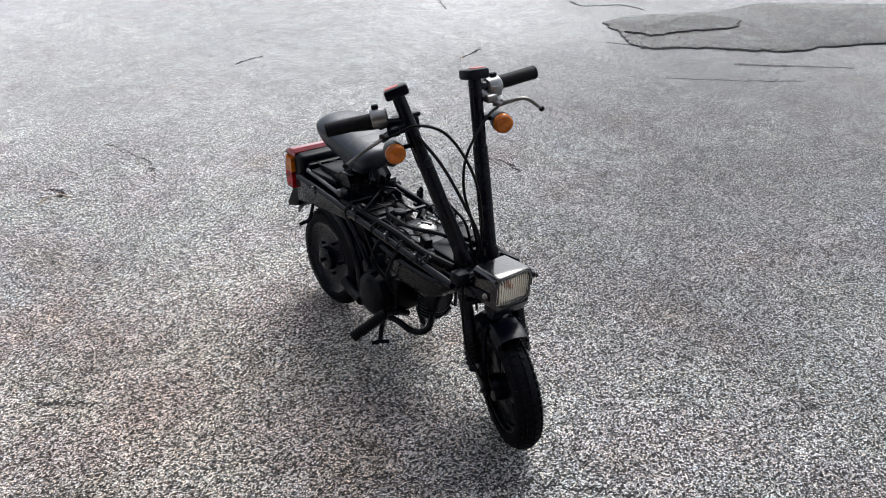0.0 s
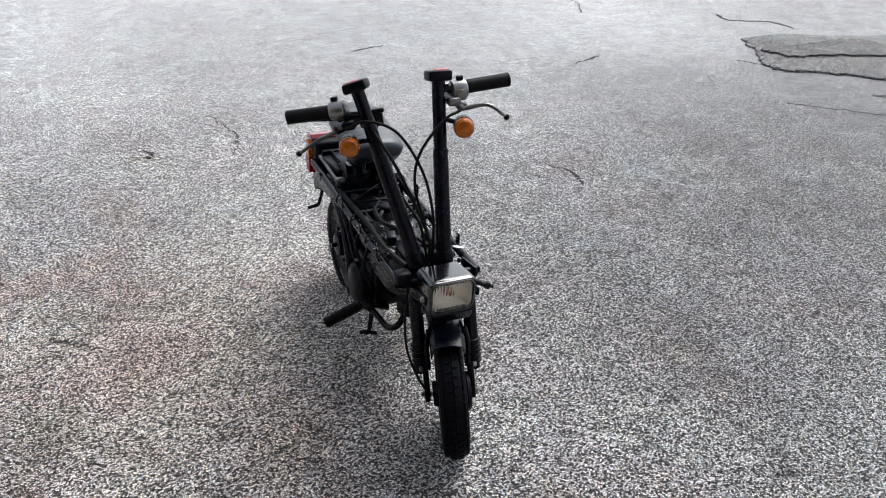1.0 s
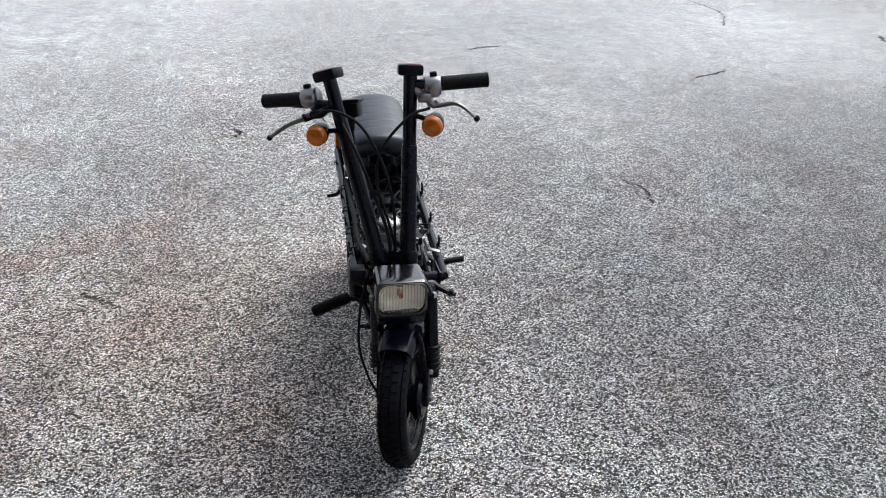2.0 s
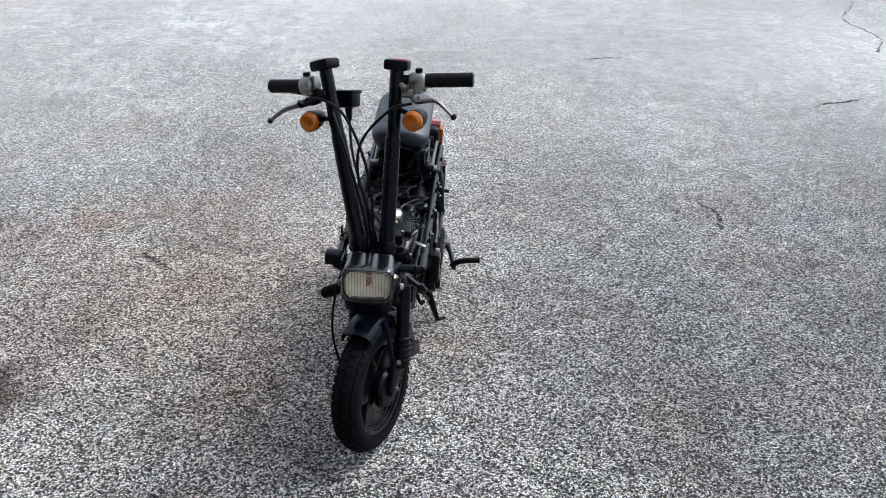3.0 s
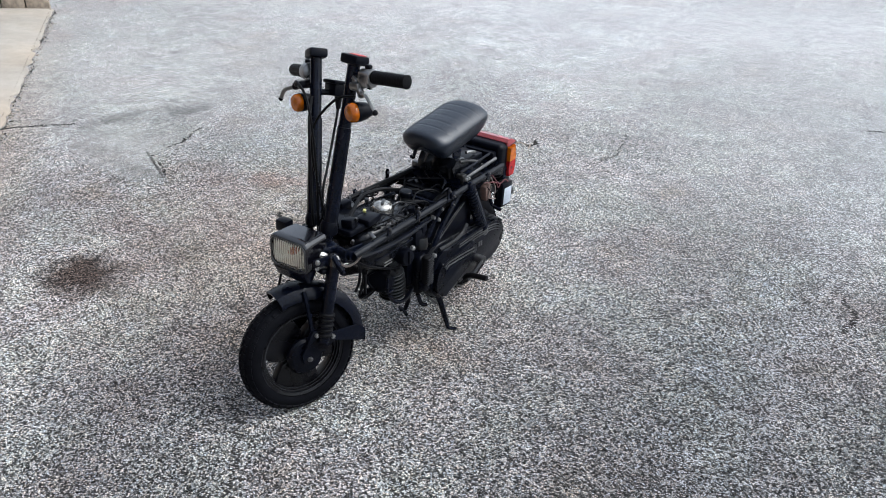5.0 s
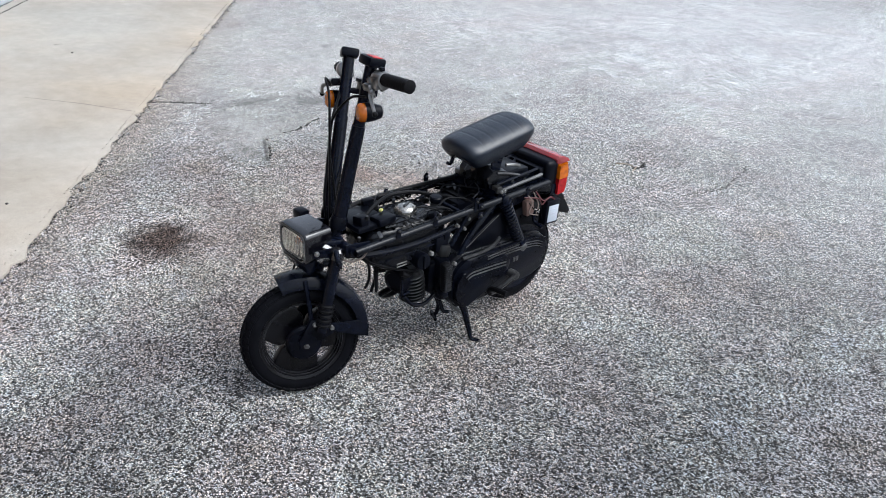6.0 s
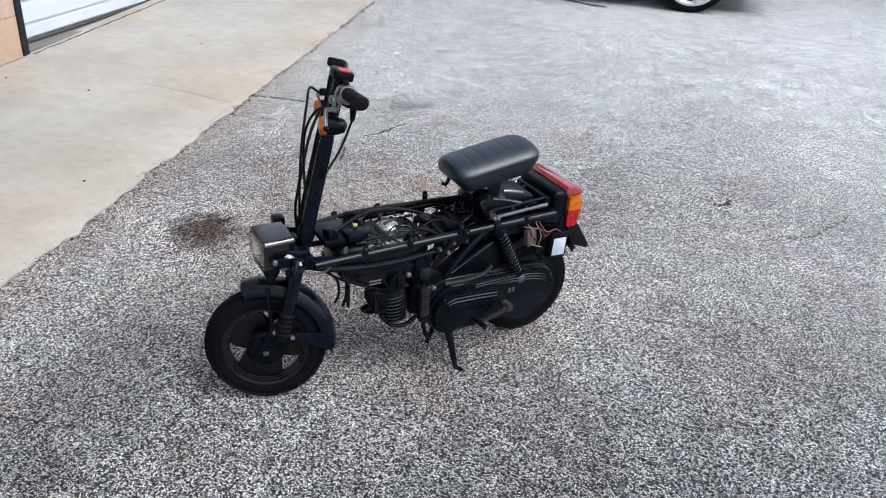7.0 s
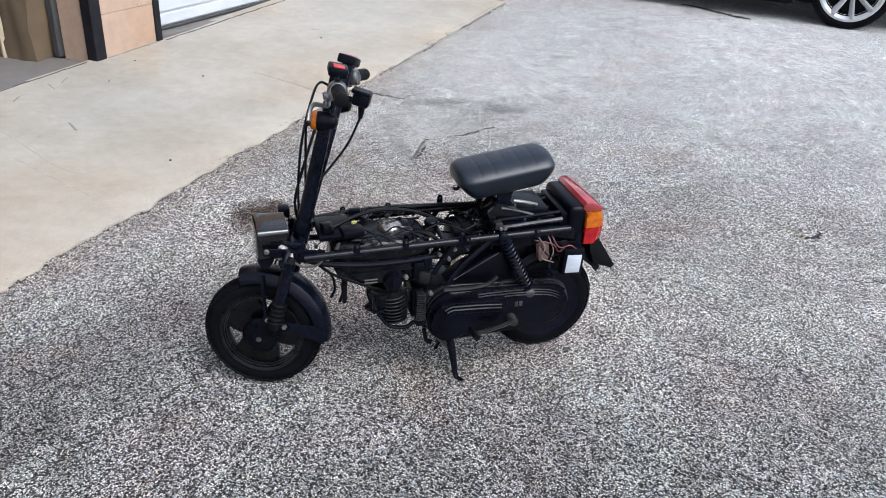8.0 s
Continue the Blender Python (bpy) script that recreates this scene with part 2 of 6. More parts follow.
AMBER = lens_plastic("amber_lens", (0.56, 0.135, 0.003), 0.05, 0.3)
RED = lens_plastic("red_lens", (0.46, 0.010, 0.014), 0.12)
REDTOP = paint("faded_red_plastic", (0.20, 0.024, 0.028), 0.16, var=0.2, coat=0.5)
REDCAP = paint("red_label", (0.34, 0.022, 0.022), 0.4, var=0.2)
STICKER = paint("white_paper_label", (0.36, 0.39, 0.44), 0.6, var=0.08)
INK = paint("faded_ink", (0.35, 0.37, 0.42), 0.6, var=0.2)
COPPER = paint("brown_coil", (0.075, 0.042, 0.034), 0.55, var=0.5, dust=0.3)
WIRE_RED = paint("red_wire", (0.09, 0.014, 0.018), 0.45)
WIRE_PALE = paint("pale_wire", (0.15, 0.12, 0.105), 0.5)
WIRE_YELLOW = paint("yellow_tag", (0.30, 0.29, 0.09), 0.5)
SCUFF = paint("grey_concrete_scuff", (0.17, 0.155, 0.135), 0.9, var=0.4, bump=0.2)
DRAG = paint("pale_drag_mark", (0.262, 0.238, 0.204), 0.9, var=0.2, bump=0.2)
DIRT = paint("dark_crack_dirt", (0.016, 0.0155, 0.015), 0.95, var=0.7, bump=0.4)

OIL = (0.13, 0.085, 0.06)
STAINS_AND_LIGHT = (
    (0.20, 1.30, 0.20, 0.17, 0.6, 0.95, OIL), (0.30, 1.62, 0.15, 0.10, 0.9, 0.45, OIL),
    (-0.92, 2.62, 0.22, 0.34, 0.9, 0.8, (0.28, 0.28, 0.29)), (-1.15, 2.25, 0.30, 0.25, 1.0, 0.45, (0.4, 0.4, 0.42)),
    # the second ellipse lightens the lot by the apron; brightness put into colour
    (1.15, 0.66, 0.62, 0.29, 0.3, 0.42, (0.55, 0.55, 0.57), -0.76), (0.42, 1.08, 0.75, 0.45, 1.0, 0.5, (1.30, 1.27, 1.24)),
    # broad ellipses put shade right of the scooter into the colour; small are blotches
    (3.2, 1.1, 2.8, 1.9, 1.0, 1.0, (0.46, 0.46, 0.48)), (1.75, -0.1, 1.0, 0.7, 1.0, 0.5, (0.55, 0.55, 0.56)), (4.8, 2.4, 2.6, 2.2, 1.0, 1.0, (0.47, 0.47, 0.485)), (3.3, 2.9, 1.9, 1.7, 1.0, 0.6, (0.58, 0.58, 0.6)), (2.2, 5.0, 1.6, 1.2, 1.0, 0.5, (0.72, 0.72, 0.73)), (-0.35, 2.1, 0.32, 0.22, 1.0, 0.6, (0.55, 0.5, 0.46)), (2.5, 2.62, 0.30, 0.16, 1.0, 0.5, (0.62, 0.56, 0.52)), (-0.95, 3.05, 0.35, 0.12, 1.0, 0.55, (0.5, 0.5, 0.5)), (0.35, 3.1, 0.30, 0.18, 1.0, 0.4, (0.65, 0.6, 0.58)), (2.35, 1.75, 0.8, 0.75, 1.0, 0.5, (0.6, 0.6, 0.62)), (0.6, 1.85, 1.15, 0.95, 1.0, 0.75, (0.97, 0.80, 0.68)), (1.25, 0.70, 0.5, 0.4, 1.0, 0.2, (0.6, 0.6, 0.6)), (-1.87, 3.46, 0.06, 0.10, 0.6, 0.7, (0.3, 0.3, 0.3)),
    (-3.05, 5.45, 0.25, 0.42, 0.6, 0.75, (0.3, 0.3, 0.3)), (0.45, 2.2, 0.35, 0.3, 1.0, 0.3, (0.6, 0.55, 0.5)),
    # broad ellipses brighten the far lot: its bright-sky sheen put into the colour
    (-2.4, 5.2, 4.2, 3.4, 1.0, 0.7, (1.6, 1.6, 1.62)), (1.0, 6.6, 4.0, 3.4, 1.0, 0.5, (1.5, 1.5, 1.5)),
    # more broad ellipses darken the right and far lot; shade put into the colour
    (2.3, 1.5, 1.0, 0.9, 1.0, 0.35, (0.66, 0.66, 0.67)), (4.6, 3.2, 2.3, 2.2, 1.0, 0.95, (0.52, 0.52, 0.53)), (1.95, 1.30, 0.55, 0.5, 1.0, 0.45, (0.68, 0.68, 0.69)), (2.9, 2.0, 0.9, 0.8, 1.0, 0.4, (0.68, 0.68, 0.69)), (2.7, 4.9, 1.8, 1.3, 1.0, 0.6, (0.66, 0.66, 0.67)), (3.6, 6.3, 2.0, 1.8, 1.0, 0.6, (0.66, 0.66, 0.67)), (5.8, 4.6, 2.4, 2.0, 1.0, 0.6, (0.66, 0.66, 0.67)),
    # rust and dirt washed along the concrete edge, tyre-dark streaks, small dark blots
    (-1.25, 1.93, 3.4, 0.22, 1.0, 0.75, (0.84, 0.70, 0.60), 2.474), (-0.90, 2.72, 0.10, 0.17, 0.8, 0.7, (0.30, 0.30, 0.31)), (-1.06, 2.40, 0.09, 0.20, 0.9, 0.6, (0.36, 0.35, 0.35)),
    (0.79, 1.83, 0.035, 0.022, 0.7, 0.9, (0.25, 0.25, 0.26)), (2.01, 0.79, 0.05, 0.035, 0.8, 0.85, (0.28, 0.27, 0.27)), (0.77, 1.47, 0.07, 0.04, 0.9, 0.7, (0.4, 0.38, 0.37)),
    (0.30, 2.45, 0.55, 0.16, 1.0, 0.45, (0.95, 0.74, 0.66), 0.5), (0.10, 2.30, 0.16, 0.10, 1.0, 0.6, (0.92, 0.70, 0.62)), (1.45, 1.62, 0.25, 0.10, 1.0, 0.5, (0.92, 0.74, 0.68)),
)
# broad places where the stones' contrast and brightness are evened out in the colour
EVENED_TONES = ((2.7, 4.4, 2.2, 1.8, 1.0, 0.5, (0.29, 0.29, 0.293)), (-1.3, 3.2, 1.6, 1.4, 1.0, 0.35, (0.36, 0.355, 0.35)), (5.6, 3.8, 2.6, 2.4, 1.0, 0.45, (0.28, 0.28, 0.285)), (-2.6, 6.0, 4.4, 3.6, 1.0, 0.62, (0.375, 0.375, 0.378)), (1.5, 7.6, 4.4, 3.8, 1.0, 0.62, (0.39, 0.39, 0.393)), (4.2, 5.0, 1.5, 1.6, 1.0, 0.5, (0.42, 0.42, 0.42)), (-3.5, 1.9, 3.2, 2.0, 1.0, 0.4, (0.42, 0.40, 0.385)))
ASPHALT = asphalt("weathered_asphalt", 0.030, 0.84, 230.0, STAINS_AND_LIGHT, EVENED_TONES)
PATCH = asphalt("dark_patch_asphalt", 0.022, 0.42, 210.0, ((5.6, 2.9, 0.9, 0.6, 1.0, 0.75, (0.5, 0.5, 0.52)), (6.4, 2.6, 0.9, 0.7, 1.0, 0.6, (0.6, 0.6, 0.62))), gloss=0.6)
SKIM = asphalt("rough_dark_skim", 0.012, 0.32, 170.0, gloss=0.4)
CRUST = asphalt("smooth_worn_crust", 0.05, 0.74, 250.0, ((-0.45, 2.02, 0.22, 0.06, 0.9, 0.6, (0.5, 0.48, 0.46)), (-0.75, 2.05, 0.25, 0.05, 1.0, 0.5, (0.6, 0.58, 0.56), 0.3)), ((-0.7, 2.2, 0.7, 0.5, 1.0, 0.5, (0.33, 0.325, 0.315)),), gloss=0.6)
CONCRETE = concrete("pale_concrete", (0.283, 0.255, 0.220), ((-2.05, 0.78, 0.42, 0.16, 1.0, 0.55, (0.95, 0.80, 0.60)), (-1.1, 0.5, 0.6, 0.3, 1.0, 0.25, (0.8, 0.8, 0.8))))
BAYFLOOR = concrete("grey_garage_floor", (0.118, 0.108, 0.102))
BLOCK = concrete("peach_painted_block", (0.37, 0.262, 0.196), fine=320.0)
MORTAR = concrete("peach_painted_joint", (0.26, 0.18, 0.135))
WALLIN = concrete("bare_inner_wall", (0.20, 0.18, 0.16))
TRIM = paint("black_painted_steel", (0.007, 0.007, 0.010), 0.5, var=0.3, dust=0.1, spec=0.2)
DOORWHITE = paint("white_painted_steel", (0.44, 0.46, 0.49), 0.4, var=0.06, dust=0.05, scale=4)
CARD = paint("brown_cardboard", (0.100, 0.070, 0.042), 0.8, var=0.2, scale=6)
TAPE = paint("clear_packing_tape", (0.50, 0.42, 0.30), 0.15, var=0.1)
GREYCLOTH = paint("grey_sheet", (0.034, 0.034, 0.035), 0.7, var=0.2)
WOOD = paint("weathered_wood", (0.27, 0.22, 0.17), 0.85, var=0.35, scale=30, bump=0.4)
CARPAINT = paint("dark_blue_car_paint", (0.012, 0.014, 0.020), 0.15, var=0.15, coat=1.0, bump=0.0)
GLASS = paint("dark_car_glass", (0.02, 0.022, 0.025), 0.06, var=0.1, bump=0.0, spec=0.6)
ALLOY = paint("silver_wheel_alloy", (0.42, 0.43, 0.44), 0.35, metal=0.3, var=0.1)


def lamp_glass():
    m, nt, bs = graph("ribbed_headlamp_glass")
    bs.inputs["Roughness"].default_value = 0.05
    bs.inputs["Transmission Weight"].default_value = 0.93
    bs.inputs["IOR"].default_value = 1.3
    co = nt.nodes.new("ShaderNodeTexCoord").outputs["Object"]
    w = node(nt, "ShaderNodeTexWave", Scale=46.0, Distortion=0.6)
    w.bands_direction = "Y"
    blot = node(nt, "ShaderNodeTexNoise", Scale=45.0, Detail=3.0)
    for n in (w, blot):
        nt.links.new(co, n.inputs["Vector"])
    col = ramp(nt, w.outputs["Fac"], [(0.12, (0.70, 0.67, 0.60)), (0.45, (0.97, 0.96, 0.93))])
    col = mix(nt, col, ramp(nt, blot.outputs["Fac"], [(0.35, 0.8), (0.65, 1.0)]), 0.6, "MULTIPLY")
    nt.links.new(col, bs.inputs["Base Color"])
    b = node(nt, "ShaderNodeBump", Strength=0.35, Distance=0.002)
    nt.links.new(w.outputs["Fac"], b.inputs["Height"])
    nt.links.new(b.outputs[0], bs.inputs["Normal"])
    return m


HEADGLASS = lamp_glass()


# ---- mesh builders ----
V = Vector


def part(name, bm, material, parent=None, label="", sharp=0.6):
    """Link a bmesh as one mesh object, under a thing or a part."""
    bmesh.ops.recalc_face_normals(bm, faces=bm.faces)
    for f in bm.faces:
        f.smooth = True
    for e in bm.edges:
        if len(e.link_faces) == 2 and e.calc_face_angle(0) > sharp:
            e.smooth = False
    me = bpy.data.meshes.new(name)
    bm.to_mesh(me)
    bm.free()
    me.materials.append(material)
    ob = new(name, me)
    if parent is not None:
        ob.parent = parent
    if label:
        ob["label"] = label
    return ob


def spline(pts, k):
    """Catmull-Rom through the points, k steps to a span."""
    pts = [V(p) for p in pts]
    if len(pts) < 3 or k < 2:
        return pts
    ext = [pts[0] * 2 - pts[1], *pts, pts[-1] * 2 - pts[-2]]
    out = []
    for i in range(1, len(ext) - 2):
        a, b, c, d = ext[i - 1:i + 3]
        for j in range(k):
            t = j / k
            out.append(0.5 * (2 * b + (c - a) * t + (2 * a - 5 * b + 4 * c - d) * t * t + (3 * b - a - 3 * c + d) * t ** 3))
    out.append(pts[-1])
    return out


def skin(bm, rings, caps=True, closed=True):
    """Faces between rings of points with equal counts."""
    vs = [[bm.verts.new(p) for p in r] for r in rings]
    n = len(vs[0])
    for r0, r1 in zip(vs, vs[1:]):
        for i in range(n if closed else n - 1):
            bm.faces.new((r0[i], r0[(i + 1) % n], r1[(i + 1) % n], r1[i]))
    if caps and closed:
        bm.faces.new(list(reversed(vs[0])))
        bm.faces.new(vs[-1])
    return vs


def tube(bm, pts, r, n=8, k=5, flat=1.0):
    """A round bar along a smooth line. r: one radius or one for each end; flat squeezes it."""
    line = spline(pts, k)
    r0, r1 = r if isinstance(r, tuple) else (r, r)
    up = None
    rings = []
    for i, p in enumerate(line):
        t = (line[min(i + 1, len(line) - 1)] - line[max(i - 1, 0)]).normalized()
        if up is None:
            up = t.orthogonal().normalized()
        up = (up - t * up.dot(t)).normalized()
        side = t.cross(up)
        rr = r0 + (r1 - r0) * i / max(1, len(line) - 1)
        rings.append([p + up * (math.cos(a) * rr) + side * (math.sin(a) * rr * flat) for a in (2 * math.pi * j / n for j in range(n))])
    skin(bm, rings)
    return bm


def box(bm, c, size, m=None, bevel=0.003, seg=2):
    """A box with rounded edges, centred at c; m turns it about its centre."""
    tmp = bmesh.new()
    bmesh.ops.create_cube(tmp, size=1.0)
    bmesh.ops.scale(tmp, vec=size, verts=tmp.verts)
    if bevel:
        bmesh.ops.bevel(tmp, geom=tmp.edges[:], offset=min(bevel, min(size) * 0.45), segments=seg, affect="EDGES", profile=0.5)
    mat = Matrix.Translation(c) @ (m.to_4x4() if m is not None else Matrix())
    absorb(bm, tmp, mat)
    return bm


def absorb(bm, tmp, m=None):
    vs = {v: bm.verts.new(m @ v.co if m is not None else v.co) for v in tmp.verts}
    for f in tmp.faces:
        bm.faces.new([vs[v] for v in f.verts])
    tmp.free()


def lathe(bm, profile, m, n=24, caps=True):
    """Turn (radius, height) pairs about the z axis of m."""
    rings = []
    for r, h in profile:
        rings.append([m @ V((r * math.cos(2 * math.pi * i / n), r * math.sin(2 * math.pi * i / n), h)) for i in range(n)])
    skin(bm, rings, caps)
    return bm


def plate(bm, outline, b0, b1, bevel=0.002, place=lambda a, z, b: V((a, b, z))):
    """A flat piece with the outline (a, z), thick from b0 to b1."""
    tmp = bmesh.new()
    v0 = [tmp.verts.new(place(a, z, b0)) for a, z in outline]
    v1 = [tmp.verts.new(place(a, z, b1)) for a, z in outline]
    n = len(outline)
    f0, f1 = tmp.faces.new(v0), tmp.faces.new(list(reversed(v1)))
    for i in range(n):
        tmp.faces.new((v0[i], v1[i], v1[(i + 1) % n], v0[(i + 1) % n]))
    if bevel:
        edges = [e for e in tmp.edges if e in f0.edges[:] or e in f1.edges[:]]
        bmesh.ops.bevel(tmp, geom=edges, offset=bevel, segments=2, affect="EDGES", profile=0.5)
    absorb(bm, tmp)
    return bm


def axis(p, d):
    """A pose at p whose z axis points along d."""
    return Matrix.Translation(p) @ V(d).to_track_quat("Z", "Y").to_matrix().to_4x4()


def hull(c0, r0, c1, r1, n=14):
    """Outline of a belt round two circles in (a, z); c1 lies behind c0."""
    dx, dz = c0[0] - c1[0], c0[1] - c1[1]
    th = math.atan2(dz, dx)
    off = math.acos((r0 - r1) / math.hypot(dx, dz))
    out = []
    for i in range(n + 1):
        a = th - off + 2 * off * i / n
        out.append((c0[0] + r0 * math.cos(a), c0[1] + r0 * math.sin(a)))
    for i in range(n + 1):
        a = th + off + (2 * math.pi - 2 * off) * i / n
        out.append((c1[0] + r1 * math.cos(a), c1[1] + r1 * math.sin(a)))
    return out


# ---- ground ----
E0, DS, DN = V((0.436, 0.519)), V((-0.785, 0.619)).normalized(), V((-0.619, -0.785)).normalized()


def ground_z(x, y):
    """Height of the lot: level round the scooter, rising gently to the building, falling a little away from it."""
    return 0.047 * min(max(0.0, 0.5 - x), 7.0) - 0.008 * min(max(0.0, x - 2.0), 12.0)


def apron(s, n, lift=0.0):
    """A place by metres along the apron's edge and in towards the building."""
    p = E0 + DS * s + DN * n
    return V((p.x, p.y, ground_z(p.x, p.y) + 0.010 + 0.022 * max(0.0, min(n, 1.5)) + lift))


def frange(a, b, k):
    return [a + (b - a) * i / k for i in range(k + 1)]


def lot():
    bm = bmesh.new()
    far = [7.5, 10, 14, 22, 40, 80, 200, 500]
    xs = [-f for f in reversed(far)] + [-6.5, -5, -3, -1, 0.5, 1, 2, 3, 4.5, 6] + far
    ys = [-f for f in reversed(far)] + [-5, -3, -1, 0, 1, 2, 3, 4, 5.5] + far
    grid = [[bm.verts.new((x, y, ground_z(x, y))) for x in xs] for y in ys]
    for r0, r1 in zip(grid, grid[1:]):
        for i in range(len(xs) - 1):
            bm.faces.new((r0[i], r0[i + 1], r1[i + 1], r1[i]))
    return tagged(part("ground", bm, ASPHALT), "weathered grey asphalt lot with coarse stones, stains and painted-in brightness", "asphalt", kind="structure")


lot()


def crack(pts, width, name="crack", seed=1):
    """An open crack filled with dirt: a thin uneven ribbon on the asphalt."""
    rnd = random.Random(seed)
    line = spline([(x, y, 0) for x, y in pts], 8)
    fine = []
    for a, b in zip(line, line[1:]):
        for j in range(3):
            p = a.lerp(b, j / 3)
            d = (b - a).normalized()
            fine.append(p + V((-d.y, d.x, 0)) * rnd.uniform(-1, 1) * 0.014)
    bm = bmesh.new()
    rows = []
    for i, p in enumerate(fine):
        d = (fine[min(i + 1, len(fine) - 1)] - fine[max(i - 1, 0)]).normalized()
        sd = V((-d.y, d.x, 0))
        w = width * rnd.uniform(0.08, 1.0) * min(1, 0.2 + i / 4, 0.2 + (len(fine) - 1 - i) / 4)
        z = ground_z(p.x, p.y)
        row = []
        for q, lift in ((sd * w, 0.0005), (sd * w * 0.3, 0.0022), (-sd * w * 0.3, 0.0022), (-sd * w, 0.0005)):
            row.append(p + q + V((0, 0, z + lift)))
        rows.append(row)
    skin(bm, rows, closed=False)
    return tagged(part(name, bm, DIRT), "narrow dirt-filled crack or wide dark streak in the asphalt", "crack", kind="structure")


crack([(0.62, 1.62), (0.80, 1.47), (0.97, 1.27), (1.16, 1.10)], 0.0022, seed=18)
crack([(1.16, 1.10), (1.27, 1.01), (1.36, 0.90), (1.44, 0.79), (1.60, 0.65), (1.80, 0.42), (1.95, 0.15)], 0.0050, seed=2)
crack([(-0.52, 2.15), (-0.545, 2.22), (-0.55, 2.30), (-0.56, 2.38), (-0.61, 2.48), (-0.645, 2.57)], 0.007, seed=3)
crack([(-0.43, 2.13), (-0.33, 2.075), (-0.27, 2.02), (-0.21, 1.965)], 0.004, seed=13)
crack([(4.55, 2.82), (4.66, 2.70), (4.78, 2.59), (4.89, 2.47), (5.06, 2.31)], 0.006, seed=15)
crack([(2.15, 4.66), (2.25, 4.70), (2.38, 4.72)], 0.007, seed=16)
crack([(2.40, 2.66), (2.46, 2.55), (2.44, 2.42)], 0.004, seed=17)
crack([(0.50, 1.98), (0.42, 2.05), (0.36, 2.09)], 0.006, seed=4)
crack([(4.96, 4.62), (4.93, 4.45), (5.06, 4.36), (5.18, 4.29), (5.21, 4.06)], 0.020, seed=5)
crack([(3.32, 3.93), (3.45, 3.97), (3.55, 4.02)], 0.008, seed=6)
crack([(4.0, 2.9), (4.3, 2.6), (4.6, 2.35)], 0.006, seed=7)
crack([(4.04, 5.0), (4.2, 5.4), (4.15, 5.9), (4.4, 6.4)], 0.007, seed=8)
crack([(-1.34, 1.91), (-1.31, 1.98), (-1.24, 2.08), (-1.14, 2.20)], 0.009, seed=9)
# wide ribbon stands for a wet dark streak beside the car, not a crack
crack([(-3.37, 5.26), (-3.20, 5.37), (-3.0, 5.44), (-2.77, 5.58)], 0.055, seed=12)
crack([(0.79, 3.40), (0.81, 3.46), (0.76, 3.52)], 0.007, seed=10)
crack([(1.15, 3.30), (1.20, 3.55), (1.12, 3.90)], 0.004, seed=11)


def patch(outline, thick, label, seed, material=PATCH):
    """A skim of newer asphalt with a broken edge."""
    rnd = random.Random(seed)
    line = spline([(x, y, 0) for x, y in outline] + [(*outline[0], 0)], 7)[:-1]
    line = [p + V((rnd.uniform(-1, 1), rnd.uniform(-1, 1), 0)) * 0.018 for p in line]
    mid = sum(line, V()) / len(line)
    bm = bmesh.new()
    rings = []
    for f, h in ((1.012, -0.01), (1.0, thick * 0.7), (0.985, thick), (0.6, thick), (0.2, thick)):
        ring = []
        for p in line:
            q = mid + (p - mid) * f
            ring.append(V((q.x, q.y, ground_z(q.x, q.y) + h)))
        rings.append(ring)
    skin(bm, rings)
    return tagged(part("asphalt_patch", bm, material), label, "asphalt patch", kind="structure")


patch([(4.66, 3.98), (4.52, 3.70), (4.40, 3.52), (4.40, 3.34), (4.68, 3.12), (5.02, 2.77), (5.35, 2.66), (5.70, 2.48), (6.6, 2.1), (7.4, 2.6), (6.66, 3.12), (6.1, 3.6), (5.5, 3.7), (5.0, 3.95)], 0.016, "dark grey asphalt repair patch with a broken edge", 3)
patch([(4.55, 3.68), (4.62, 3.49), (4.84, 3.45), (5.18, 3.30), (5.42, 3.42), (5.27, 3.66), (4.95, 3.68), (4.63, 3.73)], 0.028, "small rough dark asphalt skim on the larger patch", 4, SKIM)
patch([(-0.64, 2.54), (-0.58, 2.42), (-0.55, 2.30), (-0.52, 2.17), (-0.43, 2.12), (-0.29, 2.04), (-0.22, 1.97), (-0.40, 1.90), (-0.75, 1.92), (-1.02, 2.10), (-1.00, 2.32), (-0.80, 2.48)], 0.003, "pale smooth worn crust left on the broken asphalt", 6, CRUST)
crack([(4.53, 2.81), (4.66, 2.68), (4.79, 2.56)], 0.005, seed=21)
crack([(4.30, 3.62), (4.36, 3.50), (4.42, 3.30)], 0.006, seed=22)


# ---- concrete apron and garage ----
def concrete_apron():
    rnd = random.Random(11)
    bm = bmesh.new()
    ss = frange(-4.0, 5.0, 180)
    jag = [0.022 * noise.noise((s * 3.1, 0, 0)) + 0.024 * noise.noise((s * 11, 3, 0)) + rnd.uniform(-0.012, 0.012) for s in ss]
    rows = []
    for s, j in zip(ss, jag):
        row = []
        for n, lift in ((j - 0.012, -0.03), (j - 0.004, -0.003), (j + 0.012, 0.004), (0.25, 0.005), (0.75, 0.005), (1.47, 0.005), (1.52, 0.005)):
            row.append(apron(s, n, lift))
        rows.append(row)
    skin(bm, rows, closed=False)
    return tagged(part("concrete_apron", bm, CONCRETE), "pale concrete apron in front of the garage, with crumbled edge and rust stain", "concrete", kind="structure")


concrete_apron()


